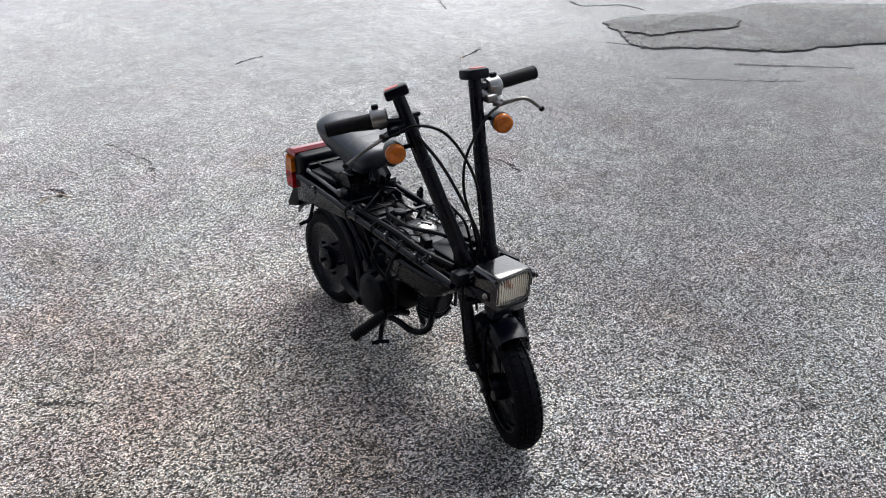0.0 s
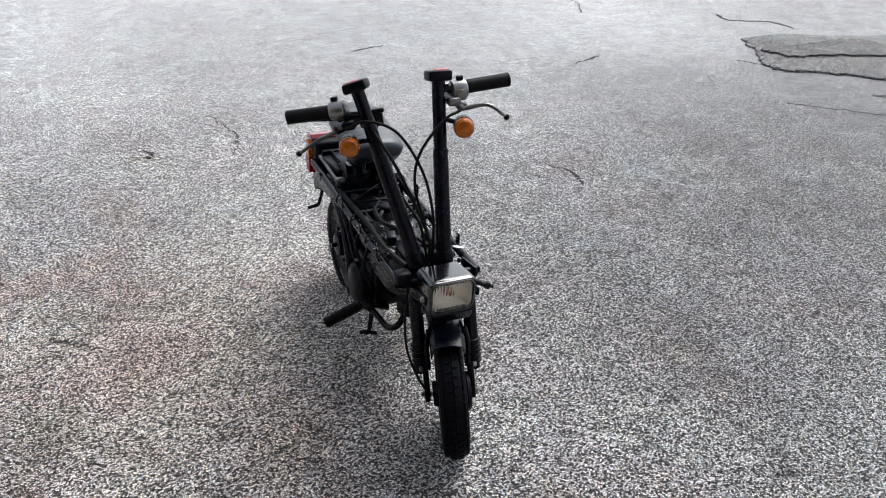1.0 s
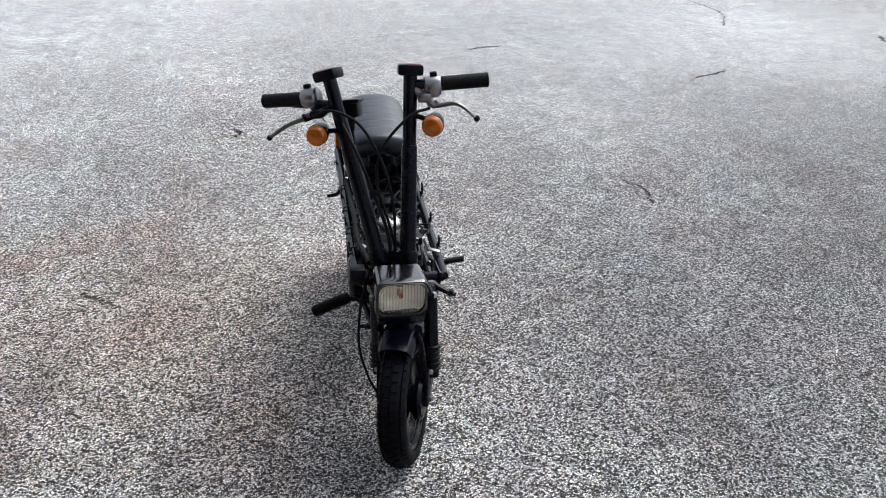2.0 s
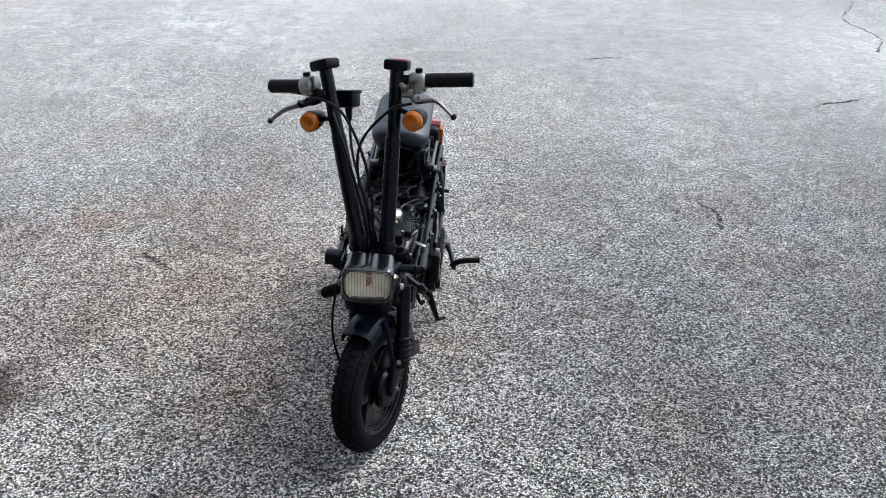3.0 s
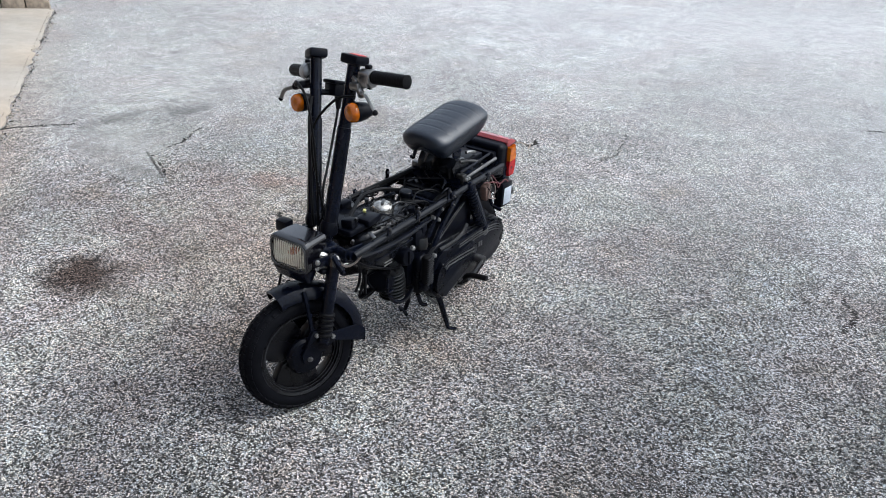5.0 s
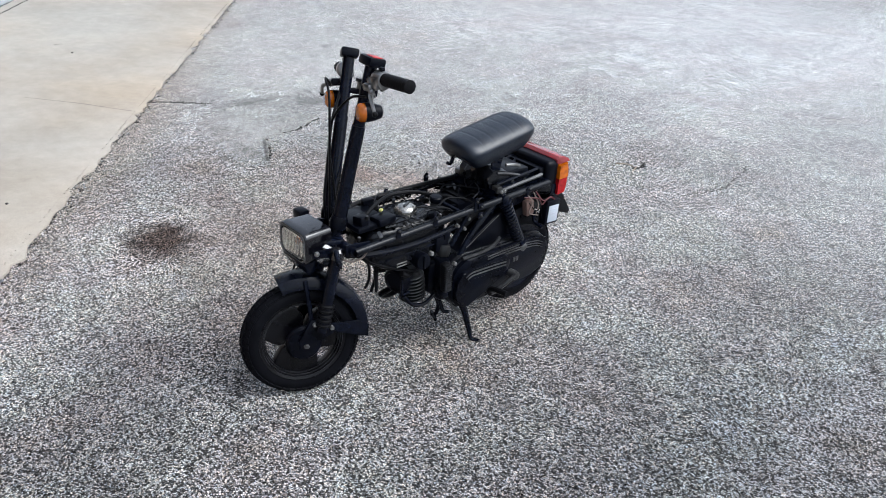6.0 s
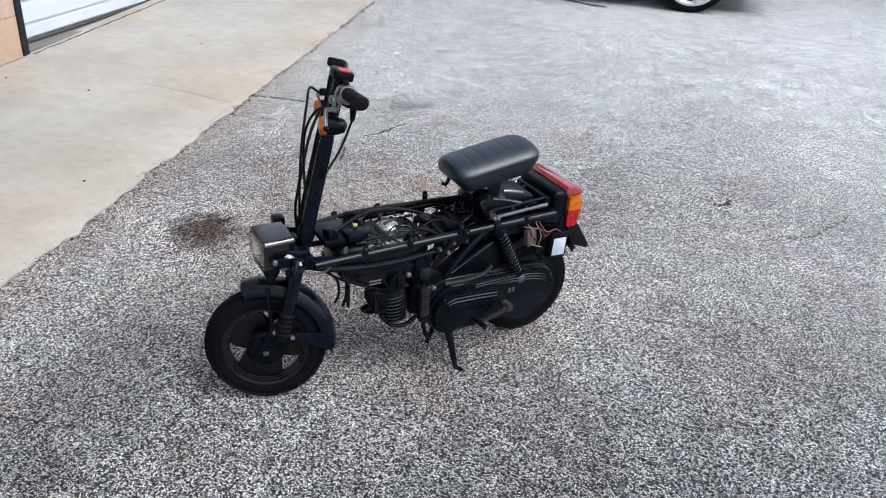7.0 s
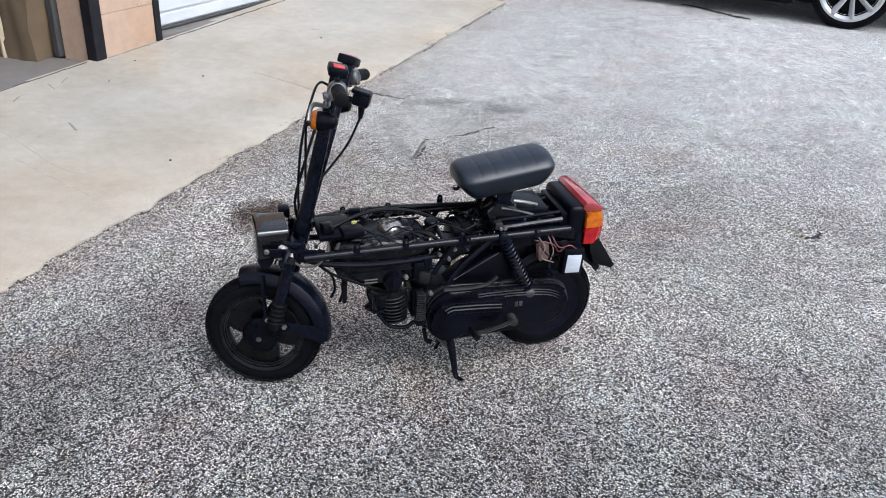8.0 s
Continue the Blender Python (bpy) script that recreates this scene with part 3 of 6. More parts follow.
def apron_edge_gravel():
    """Pale crumbs of concrete and dark loose grains along the joint with the asphalt."""
    rnd = random.Random(5)
    for name, count, shift, spread, big, material, label in (
            ("loose_grit", 420, -0.020, 0.012, 0.006, asphalt("joint_grit", 0.02, 0.3, 60.0), "loose dark grit along the concrete edge"),
            ("concrete_crumbs", 1300, -0.012, 0.024, 0.0050, concrete("crumbled_concrete", (0.30, 0.272, 0.235)), "pale crumbs broken from the concrete edge")):
        bm = bmesh.new()
        for i in range(count):
            s, n = rnd.uniform(-0.6, 5.0), rnd.gauss(shift, spread)
            p = apron(s, min(n, 0.012), -0.009 if n < 0.008 else 0.004)
            r = rnd.uniform(0.0015, big)
            tmp = bmesh.new()
            bmesh.ops.create_icosphere(tmp, subdivisions=1, radius=r) if i < 200 else bmesh.ops.create_cube(tmp, size=r * 1.4)
            for v in tmp.verts:
                v.co *= rnd.uniform(0.7, 1.2)
            absorb(bm, tmp, Matrix.Translation(p) @ Euler((rnd.uniform(0, 6), rnd.uniform(0, 6), rnd.uniform(0, 6))).to_matrix().to_4x4())
        tagged(part(name, bm, material), label, "grit", kind="stuff")


apron_edge_gravel()


def apron_joint():
    """The dark gap between the apron and the door sill."""
    bm = bmesh.new()
    rnd = random.Random(8)
    rows = []
    for s in frange(2.42, 5.0, 60):
        n = 1.44 + rnd.uniform(-0.006, 0.006)
        w = rnd.uniform(0.003, 0.009)
        rows.append([apron(s, n - w, 0.0055), apron(s, n, 0.0075), apron(s, n + w, 0.0055)])
    skin(bm, rows, closed=False)
    tagged(part("joint", bm, DIRT), "dark open joint in the concrete", "joint", kind="structure")

    # dirt in the open gap along the asphalt
    bm = bmesh.new()
    rows = []
    for s in frange(-0.6, 5.0, 340):
        n = 0.022 * noise.noise((s * 3.1, 0, 0)) + 0.024 * noise.noise((s * 11, 3, 0)) - 0.016 + rnd.uniform(-0.006, 0.006)
        w = (0.0006 + 0.009 * max(0.0, noise.noise((s * 5.0, 7, 0)) - 0.05 + 0.05 * max(0.0, s - 2.0))) * rnd.uniform(0.3, 1.2)
        p = [apron(s, min(q, 0.0), -0.0085) for q in (n - w, n, n + w)]
        for v, a in zip(p, (n - w, n, n + w)):
            q = E0 + DS * s + DN * a
            v.x, v.y, v.z = q.x, q.y, ground_z(q.x, q.y) + (0.003 if a == n else 0.0012)
        rows.append(p)
    skin(bm, rows, closed=False)
    tagged(part("joint", bm, DIRT), "dark dirt-filled gap between concrete and asphalt", "joint", kind="structure")

    bm = bmesh.new()
    rows = []
    for s in frange(-1.0, 1.79, 90):
        n = 1.492 + rnd.uniform(-0.004, 0.004)
        w = rnd.uniform(0.002, 0.006)
        rows.append([apron(s, n - w, 0.0055), apron(s, n, 0.0078), apron(s, n + w, 0.0055)])
    skin(bm, rows, closed=False)
    tagged(part("joint", bm, DIRT), "dark open joint at the edge of the garage floor", "joint", kind="structure")

    def mark(name, pts, width, material, label, seed, kind="crack"):
        rnd = random.Random(seed)
        rows = []
        line = spline([(s, n, 0) for s, n in pts], 7)
        for k, p in enumerate(line):
            d = (line[min(k + 1, len(line) - 1)] - line[max(k - 1, 0)]).normalized()
            sd = V((-d.y, d.x, 0)) * width * rnd.uniform(0.3, 1.0)
            p = p + V((rnd.uniform(-1, 1), rnd.uniform(-1, 1), 0)) * 0.003
            rows.append([apron(p.x + sd.x, p.y + sd.y, 0.0055), apron(p.x, p.y, 0.0066), apron(p.x - sd.x, p.y - sd.y, 0.0055)])
        bm = bmesh.new()
        skin(bm, rows, closed=False)
        tagged(part(name, bm, material), label, kind, kind="structure")

    mark("hairline_crack", [(2.187, 0.606), (2.165, 0.46), (2.142, 0.316), (2.10, 0.15), (2.071, 0.03)], 0.0026, SCUFF, "hairline crack across the concrete apron", 31)
    mark("scuff_mark", [(1.02, 0.885), (0.99, 0.83), (0.96, 0.78)], 0.009, SCUFF, "short dark scuff on the concrete", 32, "scuff mark")
    mark("scuff_mark", [(1.08, 1.31), (1.14, 1.34), (1.19, 1.36)], 0.006, SCUFF, "short dark scuff on the concrete", 33, "scuff mark")
    mark("scuff_mark", [(1.34, 1.29), (1.38, 1.38)], 0.004, SCUFF, "short dark scuff on the concrete", 34, "scuff mark")
    mark("drag_mark", [(0.79, 1.08), (0.69, 0.80), (0.603, 0.534), (0.60, 0.40)], 0.004, DRAG, "faint drag mark on the concrete", 35, "scuff mark")
    mark("drag_mark", [(0.577, 0.763), (0.51, 0.46), (0.449, 0.167)], 0.005, DRAG, "faint drag mark on the concrete", 36, "scuff mark")
    mark("rust_line", [(1.93, 1.458), (2.04, 1.452), (2.16, 1.456), (2.28, 1.450), (2.37, 1.455)], 0.007, COPPER, "rusty broken line where the wall meets the concrete", 38, "stain")
    mark("scuff_mark", [(1.43, 1.33), (1.47, 1.36), (1.52, 1.38)], 0.006, SCUFF, "short dark scuff on the concrete", 39, "scuff mark")
    mark("scuff_mark", [(3.26, 0.78), (3.22, 0.83)], 0.004, SCUFF, "short dark scuff on the concrete", 37, "scuff mark")


apron_joint()

WALL = Matrix.Translation(V((apron(0, 1.47).x, apron(0, 1.47).y, 0))) @ Matrix(((DS.x, DN.x, 0, 0), (DS.y, DN.y, 0, 0), (0, 0, 1, 0), (0, 0, 0, 1)))
BASE = 0.10      # floor of the garage


def wbox(bm, s0, s1, n0, n1, z0, z1, bevel=0.004):
    """A box in the garage's own lengths: along the wall, in from its face, up."""
    tmp = bmesh.new()
    bmesh.ops.create_cube(tmp, size=1.0)
    for v in tmp.verts:
        v.co = V(((s0 + s1) / 2 + v.co.x * (s1 - s0), (n0 + n1) / 2 + v.co.y * (n1 - n0), (z0 + z1) / 2 + v.co.z * (z1 - z0)))
    if bevel:
        bmesh.ops.bevel(tmp, geom=tmp.edges[:], offset=bevel, segments=1, affect="EDGES")
    absorb(bm, tmp, WALL)
    return bm


def garage():
    wall = part("wall_front", wbox(wbox(wbox(wbox(bmesh.new(), 1.924, 2.38, 0.012, 0.21, -0.05, 2.5, 0), -4, -1.4, 0, 0.2, -0.05, 2.5, 0), 5.2, 5.9, 0, 0.2, -0.05, 2.5, 0), -4, 5.9, 0, 0.2, 2.502, 3.4, 0), MORTAR)
    tagged(wall, "peach painted block wall of the garage", "wall", kind="structure")
    first = {}
    for row in range(11):
        z0 = 0.06 if row == 0 else 0.416 + (row - 1) * 0.203
        tall = 0.354 if row == 0 else 0.2012
        cuts = (1.902, 2.24, 2.38) if row % 2 else (1.902, 2.38)
        for a, b in zip(cuts, cuts[1:]):
            key = (round(b - a, 2), tall)
            if key not in first:
                first[key] = part("block", wbox(bmesh.new(), 0.0010, b - a - 0.0010, 0.0, 0.06, 0, tall, 0.0018), BLOCK, wall)
                ob = first[key]
            else:
                ob = new("block", first[key].data)
                ob.parent = wall
            ob.matrix_basis = Matrix.Translation((DS.x * a, DS.y * a, z0))
    bm = wbox(bmesh.new(), 1.832, 1.915, -0.015, 0.06, 0.05, 2.5)
    tagged(part("corner_guard", bm, TRIM), "black painted steel corner guard on the garage pier", "corner guard", kind="structure")
    tagged(part("corner_guard", wbox(bmesh.new(), 2.368, 2.418, -0.015, 0.09, 0.05, 2.5), TRIM), "black painted steel door jamb on the garage pier", "corner guard", kind="structure")
    tagged(part("wall_jamb", wbox(bmesh.new(), 1.848, 1.921, 0.063, 0.248, -0.05, 2.5, 0), BLOCK), "peach painted return wall inside the open bay", "wall", kind="structure")
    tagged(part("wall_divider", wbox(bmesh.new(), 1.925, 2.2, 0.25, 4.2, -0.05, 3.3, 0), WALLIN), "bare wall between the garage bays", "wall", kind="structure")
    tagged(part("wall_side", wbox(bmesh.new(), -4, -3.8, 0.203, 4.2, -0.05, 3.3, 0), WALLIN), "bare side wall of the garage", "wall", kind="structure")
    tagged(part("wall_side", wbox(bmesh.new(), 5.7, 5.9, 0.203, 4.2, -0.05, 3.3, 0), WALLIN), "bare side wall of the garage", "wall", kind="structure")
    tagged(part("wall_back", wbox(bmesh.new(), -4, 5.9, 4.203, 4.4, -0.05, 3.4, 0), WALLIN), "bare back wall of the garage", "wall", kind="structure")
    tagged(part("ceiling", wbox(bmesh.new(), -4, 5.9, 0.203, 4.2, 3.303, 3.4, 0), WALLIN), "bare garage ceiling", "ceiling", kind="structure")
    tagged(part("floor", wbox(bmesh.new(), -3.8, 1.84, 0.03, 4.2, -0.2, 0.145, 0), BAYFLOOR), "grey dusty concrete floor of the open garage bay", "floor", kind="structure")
    tagged(part("door_sill", wbox(bmesh.new(), 2.423, 5.2, 0.0, 0.4, -0.1, 0.205, 0.006), BAYFLOOR), "grey concrete sill under the garage door", "sill", kind="structure")
    door = part("door_1", wbox(bmesh.new(), 2.423, 5.2, 0.115, 0.13, 0.21, 2.5, 0), DOORWHITE)
    tagged(door, "closed white ribbed steel garage door", "garage door", kind="structure")
    for i in range(10):
        z = 0.235 + i * 0.226
        bm = bmesh.new()
        prof = [(0.114, 0.0), (0.092, 0.008), (0.092, 0.070), (0.106, 0.076), (0.106, 0.088), (0.092, 0.094), (0.092, 0.212), (0.114, 0.220)]
        rings = [[WALL @ V((s, n, z + h)) for n, h in prof] for s in (2.43, 5.19)]
        skin(bm, rings, caps=False, closed=False)
        part("door_panel", bm, DOORWHITE, door)
    part("bottom_seal", wbox(bmesh.new(), 2.423, 5.2, 0.088, 0.114, 0.206, 0.228, 0.006), GREYCLOTH, door, "dark rubber bottom seal")


garage()


def carton(s0, s1, n0, n1, h, lean, label):
    root = tagged(new("carton"), label, "cardboard box", group="cartons in the garage")
    root.matrix_world = Matrix.Translation(WALL @ V(((s0 + s1) / 2, (n0 + n1) / 2, 0.146)))
    inv = root.matrix_world.inverted()
    bm = bmesh.new()
    tmp = bmesh.new()
    bmesh.ops.create_cube(tmp, size=1.0)
    bmesh.ops.subdivide_edges(tmp, edges=tmp.edges[:], cuts=15, use_grid_fill=True)
    for v in tmp.verts:
        c = V((v.co.x * (s1 - s0), v.co.y * (n1 - n0), (v.co.z + 0.5) * h))
        fold = abs(noise.noise(c * 7 + V((0, 3, h)))) * 0.045 + abs(noise.noise(c * 19)) * 0.014
        c += V((noise.noise(c * 4), noise.noise(c * 4 + V((5, 0, 0))), 0)) * 0.030 + V((fold - 0.02 + lean * c.z, 0, 0))
        v.co = c
    absorb(bm, tmp, WALL.to_3x3().to_4x4())
    part("carton_body", bm, CARD, root)
    bm = bmesh.new()
    rings = []
    for k in range(9):
        z = h * k / 8
        q = -(s1 - s0) / 2 - 0.020
        w = 0.05 * (n1 - n0) + 0.006 * math.sin(2.3 * k)
        rings.append([WALL.to_3x3() @ V((q + 0.004, -w, z)), WALL.to_3x3() @ V((q - 0.006, 0, z)), WALL.to_3x3() @ V((q + 0.004, w, z))])
    skin(bm, rings, closed=False)
    part("packing_tape", bm, TAPE, root, "shiny strip of packing tape")
    return root


carton(1.70, 1.885, 0.33, 0.78, 1.5, 0.0, "tall brown cardboard carton with shiny packing tape, inside the open bay")
carton(1.66, 1.885, 0.82, 1.45, 1.3, 0.0, "wide brown cardboard carton leaning inside the open garage bay")


def grey_panel():
    bm = wbox(bmesh.new(), 1.82, 1.905, 0.255, 0.315, 0.147, 1.7, 0.012)
    tagged(part("folded_sheet", bm, GREYCLOTH), "folded grey sheet standing beside the cartons in the garage", "sheet")


grey_panel()


def sleeper():
    root = tagged(new("timber_edging"), "weathered grey timber edging at the end of the concrete apron", "timber edging")
    root.matrix_world = Matrix.Translation(apron(5.02, 0.6))
    for i in range(7):
        n = 0.02 + i * 0.17
        bm = bmesh.new()
        c = apron(5.06 + 0.006 * (i % 3), n + 0.08) - root.matrix_world.translation + V((0, 0, 0.05))
        box(bm, c, (0.06, 0.162, 0.16 + 0.012 * (i % 2)), WALL.to_3x3(), 0.006)
        part("plank", bm, WOOD, root)


sleeper()


# ---- parked car ----
def car():
    """A dark saloon parked nose-in beside the apron. Own frame: x forwards, y left, z up, middle of the ground."""
    root = tagged(new("car"), "dark parked saloon car with silver alloy wheels", "car")
    fwd = DN
    c = E0 + DS * (5.80 + 0.86) + DN * (-2.70 + 1.33)
    up = V((0.047, 0, 1)).normalized()      # the lot slopes here
    ahead = (V((fwd.x, fwd.y, 0)) - up * up.dot(V((fwd.x, fwd.y, 0)))).normalized()
    side = up.cross(ahead)
    root.matrix_world = Matrix(((ahead.x, side.x, up.x, c.x), (ahead.y, side.y, up.y, c.y), (ahead.z, side.z, up.z, ground_z(c.x, c.y)), (0, 0, 0, 1)))
    stations = [(-2.25, 0.42, 0.80, 0.60), (-2.15, 0.27, 0.98, 0.80), (-1.6, 0.22, 1.02, 0.87), (-0.7, 0.20, 0.98, 0.89), (0.5, 0.20, 0.96, 0.89), (1.2, 0.22, 0.92, 0.88), (1.8, 0.24, 0.84, 0.84), (2.2, 0.30, 0.68, 0.72), (2.3, 0.38, 0.60, 0.55)]
    rings = []
    for x, z0, z1, w in stations:
        ring = []
        for f, g in ((-0.75, 0.0), (-0.97, 0.10), (-1.0, 0.45), (-0.97, 0.8), (-0.84, 0.98), (-0.4, 1.03), (0.4, 1.03), (0.84, 0.98), (0.97, 0.8), (1.0, 0.45), (0.97, 0.10), (0.75, 0.0)):
            ring.append(V((x, f * w, z0 + (z1 - z0) * g)))
        rings.append(ring)
    bm = bmesh.new()
    skin(bm, rings)
    bmesh.ops.subdivide_edges(bm, edges=bm.edges[:], cuts=1, smooth=0.5, use_grid_fill=True)
    body = part("car_body", bm, CARPAINT, root, sharp=0.9)
    # plain box added low under the body to deepen the shade beneath the car
    part("underbody", box(bmesh.new(), (0.0, 0, 0.20), (3.9, 1.5, 0.12), None, 0.03), PLASTIC, root)
    bm = bmesh.new()
    rings = []
    for x, z, w in ((-1.75, 0.98, 0.74), (-1.1, 1.36, 0.60), (-0.3, 1.43, 0.60), (0.35, 1.38, 0.60), (1.15, 0.95, 0.72)):
        rings.append([V((x, f * w, 0.93 + (z - 0.93) * g)) for f, g in ((-1, 0), (-0.98, 0.5), (-0.9, 0.93), (-0.5, 1.02), (0.5, 1.02), (0.9, 0.93), (0.98, 0.5), (1, 0))])
    skin(bm, rings)
    cabin = part("cabin", bm, GLASS, root, "dark tinted glass", sharp=0.9)
    bm = bmesh.new()
    rings = [[V((x, f * w, z)) for f in (-1, -0.5, 0, 0.5, 1)] for x, z, w in ((-1.15, 1.375, 0.56), (-0.3, 1.465, 0.58), (0.35, 1.42, 0.56))]
    skin(bm, rings, closed=False)
    part("roof", bm, CARPAINT, root)
    for sy in (-1, 1):
        part("door_sill", box(bmesh.new(), (0.02, sy * 0.835, 0.20), (1.85, 0.10, 0.13), None, 0.03), PLASTIC, root)
        for x0, x1 in ((-0.85, 0.12), (0.15, 1.05)):
            bm = bmesh.new()
            box(bm, ((x0 + x1) / 2, sy * 0.893, 0.62), (x1 - x0, 0.02, 0.52), None, 0.02)
            d = part("car_door", bm, CARPAINT, root)
            part("door_handle", box(bmesh.new(), (x0 + 0.14, sy * 0.912, 0.78), (0.16, 0.02, 0.03), None, 0.008), CARPAINT, d)
        part("headlight", box(bmesh.new(), (2.14, sy * 0.58, 0.62), (0.22, 0.30, 0.12), Euler((0, 0.3, -sy * 0.4)).to_matrix(), 0.03), GLASS, root)
        part("tail_light", box(bmesh.new(), (-2.16, sy * 0.66, 0.80), (0.14, 0.28, 0.14), Euler((0, 0, sy * 0.35)).to_matrix(), 0.03), RED, root, "red tail light")
        part("mirror", box(bmesh.new(), (0.78, sy * 1.0, 0.98), (0.10, 0.18, 0.12), None, 0.03), CARPAINT, root)
        for x in (-1.33, 1.33):
            m = axis((x, sy * 0.80, 0.312), (0, sy, 0))
            bm = bmesh.new()
            lathe(bm, [(0.352, -0.30), (0.352, 0.070), (0.340, 0.070), (0.340, -0.30)], m, 40, caps=False)
            bmesh.ops.delete(bm, geom=[f for f in bm.faces if f.calc_center_median().z < 0.33], context="FACES")
            part("wheel_arch", bm, PLASTIC, root)
            wh = part("wheel", lathe(bmesh.new(), [(0.05, -0.08), (0.215, -0.09), (0.225, 0.085), (0.205, 0.09), (0.195, 0.06), (0.19, 0.0), (0.05, -0.01)], m, 36), CAST, root)
            part("tyre", lathe(bmesh.new(), [(0.238, -0.09), (0.275, -0.105), (0.304, -0.10), (0.314, -0.08), (0.314, 0.08), (0.304, 0.10), (0.275, 0.107), (0.238, 0.09)], m, 48, caps=False), TYRE, wh)
            bm = bmesh.new()
            lathe(bm, [(0.205, 0.06), (0.240, 0.088), (0.254, 0.104), (0.236, 0.106), (0.200, 0.080)], m, 40, caps=False)
            part("rim", bm, ALLOY, wh, "silver alloy rim")
            for i in range(9):
                a = 2 * math.pi * i / 9
                bm = bmesh.new()
                tmp = bmesh.new()
                tube(tmp, [(0.03, 0, 0.080), (0.11, 0, 0.094), (0.225, 0, 0.092)], (0.018, 0.034), 8, 4, flat=0.4)
                absorb(bm, tmp, m @ Matrix.Rotation(a, 4, "Z"))
                part("spoke", bm, ALLOY, wh)
            part("hub_cap", lathe(bmesh.new(), [(0.055, 0.05), (0.05, 0.088), (0.03, 0.096), (0.005, 0.098)], m, 20), ALLOY, wh)


car()


# ---- the scooter ----
# Own frame: x forwards from the rear axle, y to its left, z up; it leans a little to its left on the side stand.
bike = tagged(new("motor_scooter"), "small stripped black folding scooter on its side stand on asphalt", "scooter")
bike.matrix_world = pose(1.29, 2.06, 0.0, -2.5, 0, -90)

HEAD = V((0.725, 0.0, 0.46))
RAKE = V((-math.sin(radians(18)), 0, math.cos(radians(18))))
STEER = Matrix.Translation(HEAD) @ Matrix.Rotation(radians(-20), 4, RAKE) @ Matrix.Translation(-HEAD)
WHEEL = Matrix.Translation((-0.009, 0.010, -0.002)) @ STEER      # the wheel and its fender sit a little to one side of the stem
LEGS = Matrix.Translation((-0.005, 0.006, -0.001)) @ STEER


def bolt(p, d, parent, r=0.006, material=None, name="bolt"):
    return part(name, lathe(bmesh.new(), [(r, -0.006), (r, 0.003), (r * 0.7, 0.006)], axis(p, d), 6 if r > 0.004 else 8), material or STEEL, parent)


def turned(bm, m):
    bmesh.ops.transform(bm, matrix=m, verts=bm.verts)
    return bm


def tyre_mesh(m, R, w):
    bm = bmesh.new()
    prof = []
    for i in range(13):
        a = radians(-112 + 224 * i / 12)
        prof.append((R - 0.030 + 0.030 * math.cos(a), w * math.sin(a)))
    lathe(bm, prof, m, 56, caps=False)
    return bm


def tread_mesh(m, R, w, count):
    bm = bmesh.new()
    for col, (h, shift, bw) in enumerate(((-0.78, 0.0, 0.30), (-0.27, 0.5, 0.40), (0.27, 0.0, 0.40), (0.78, 0.5, 0.30))):
        ang = math.asin(max(-0.98, min(0.98, h)))
        for i in range(count):
            t = 2 * math.pi * (i + shift) / count
            r = R - 0.030 + 0.030 * math.cos(ang)
            tmp = bmesh.new()
            bmesh.ops.create_cube(tmp, size=1.0)
            bmesh.ops.scale(tmp, vec=(0.006, 2 * math.pi * R / count * 0.72, w * bw), verts=tmp.verts)
            bmesh.ops.transform(tmp, matrix=Matrix.Rotation(t, 4, "Z") @ Matrix.Translation((r, 0, w * math.sin(ang))) @ Matrix.Rotation(-ang, 4, "Y"), verts=tmp.verts)
            absorb(bm, tmp, m)
    return bm


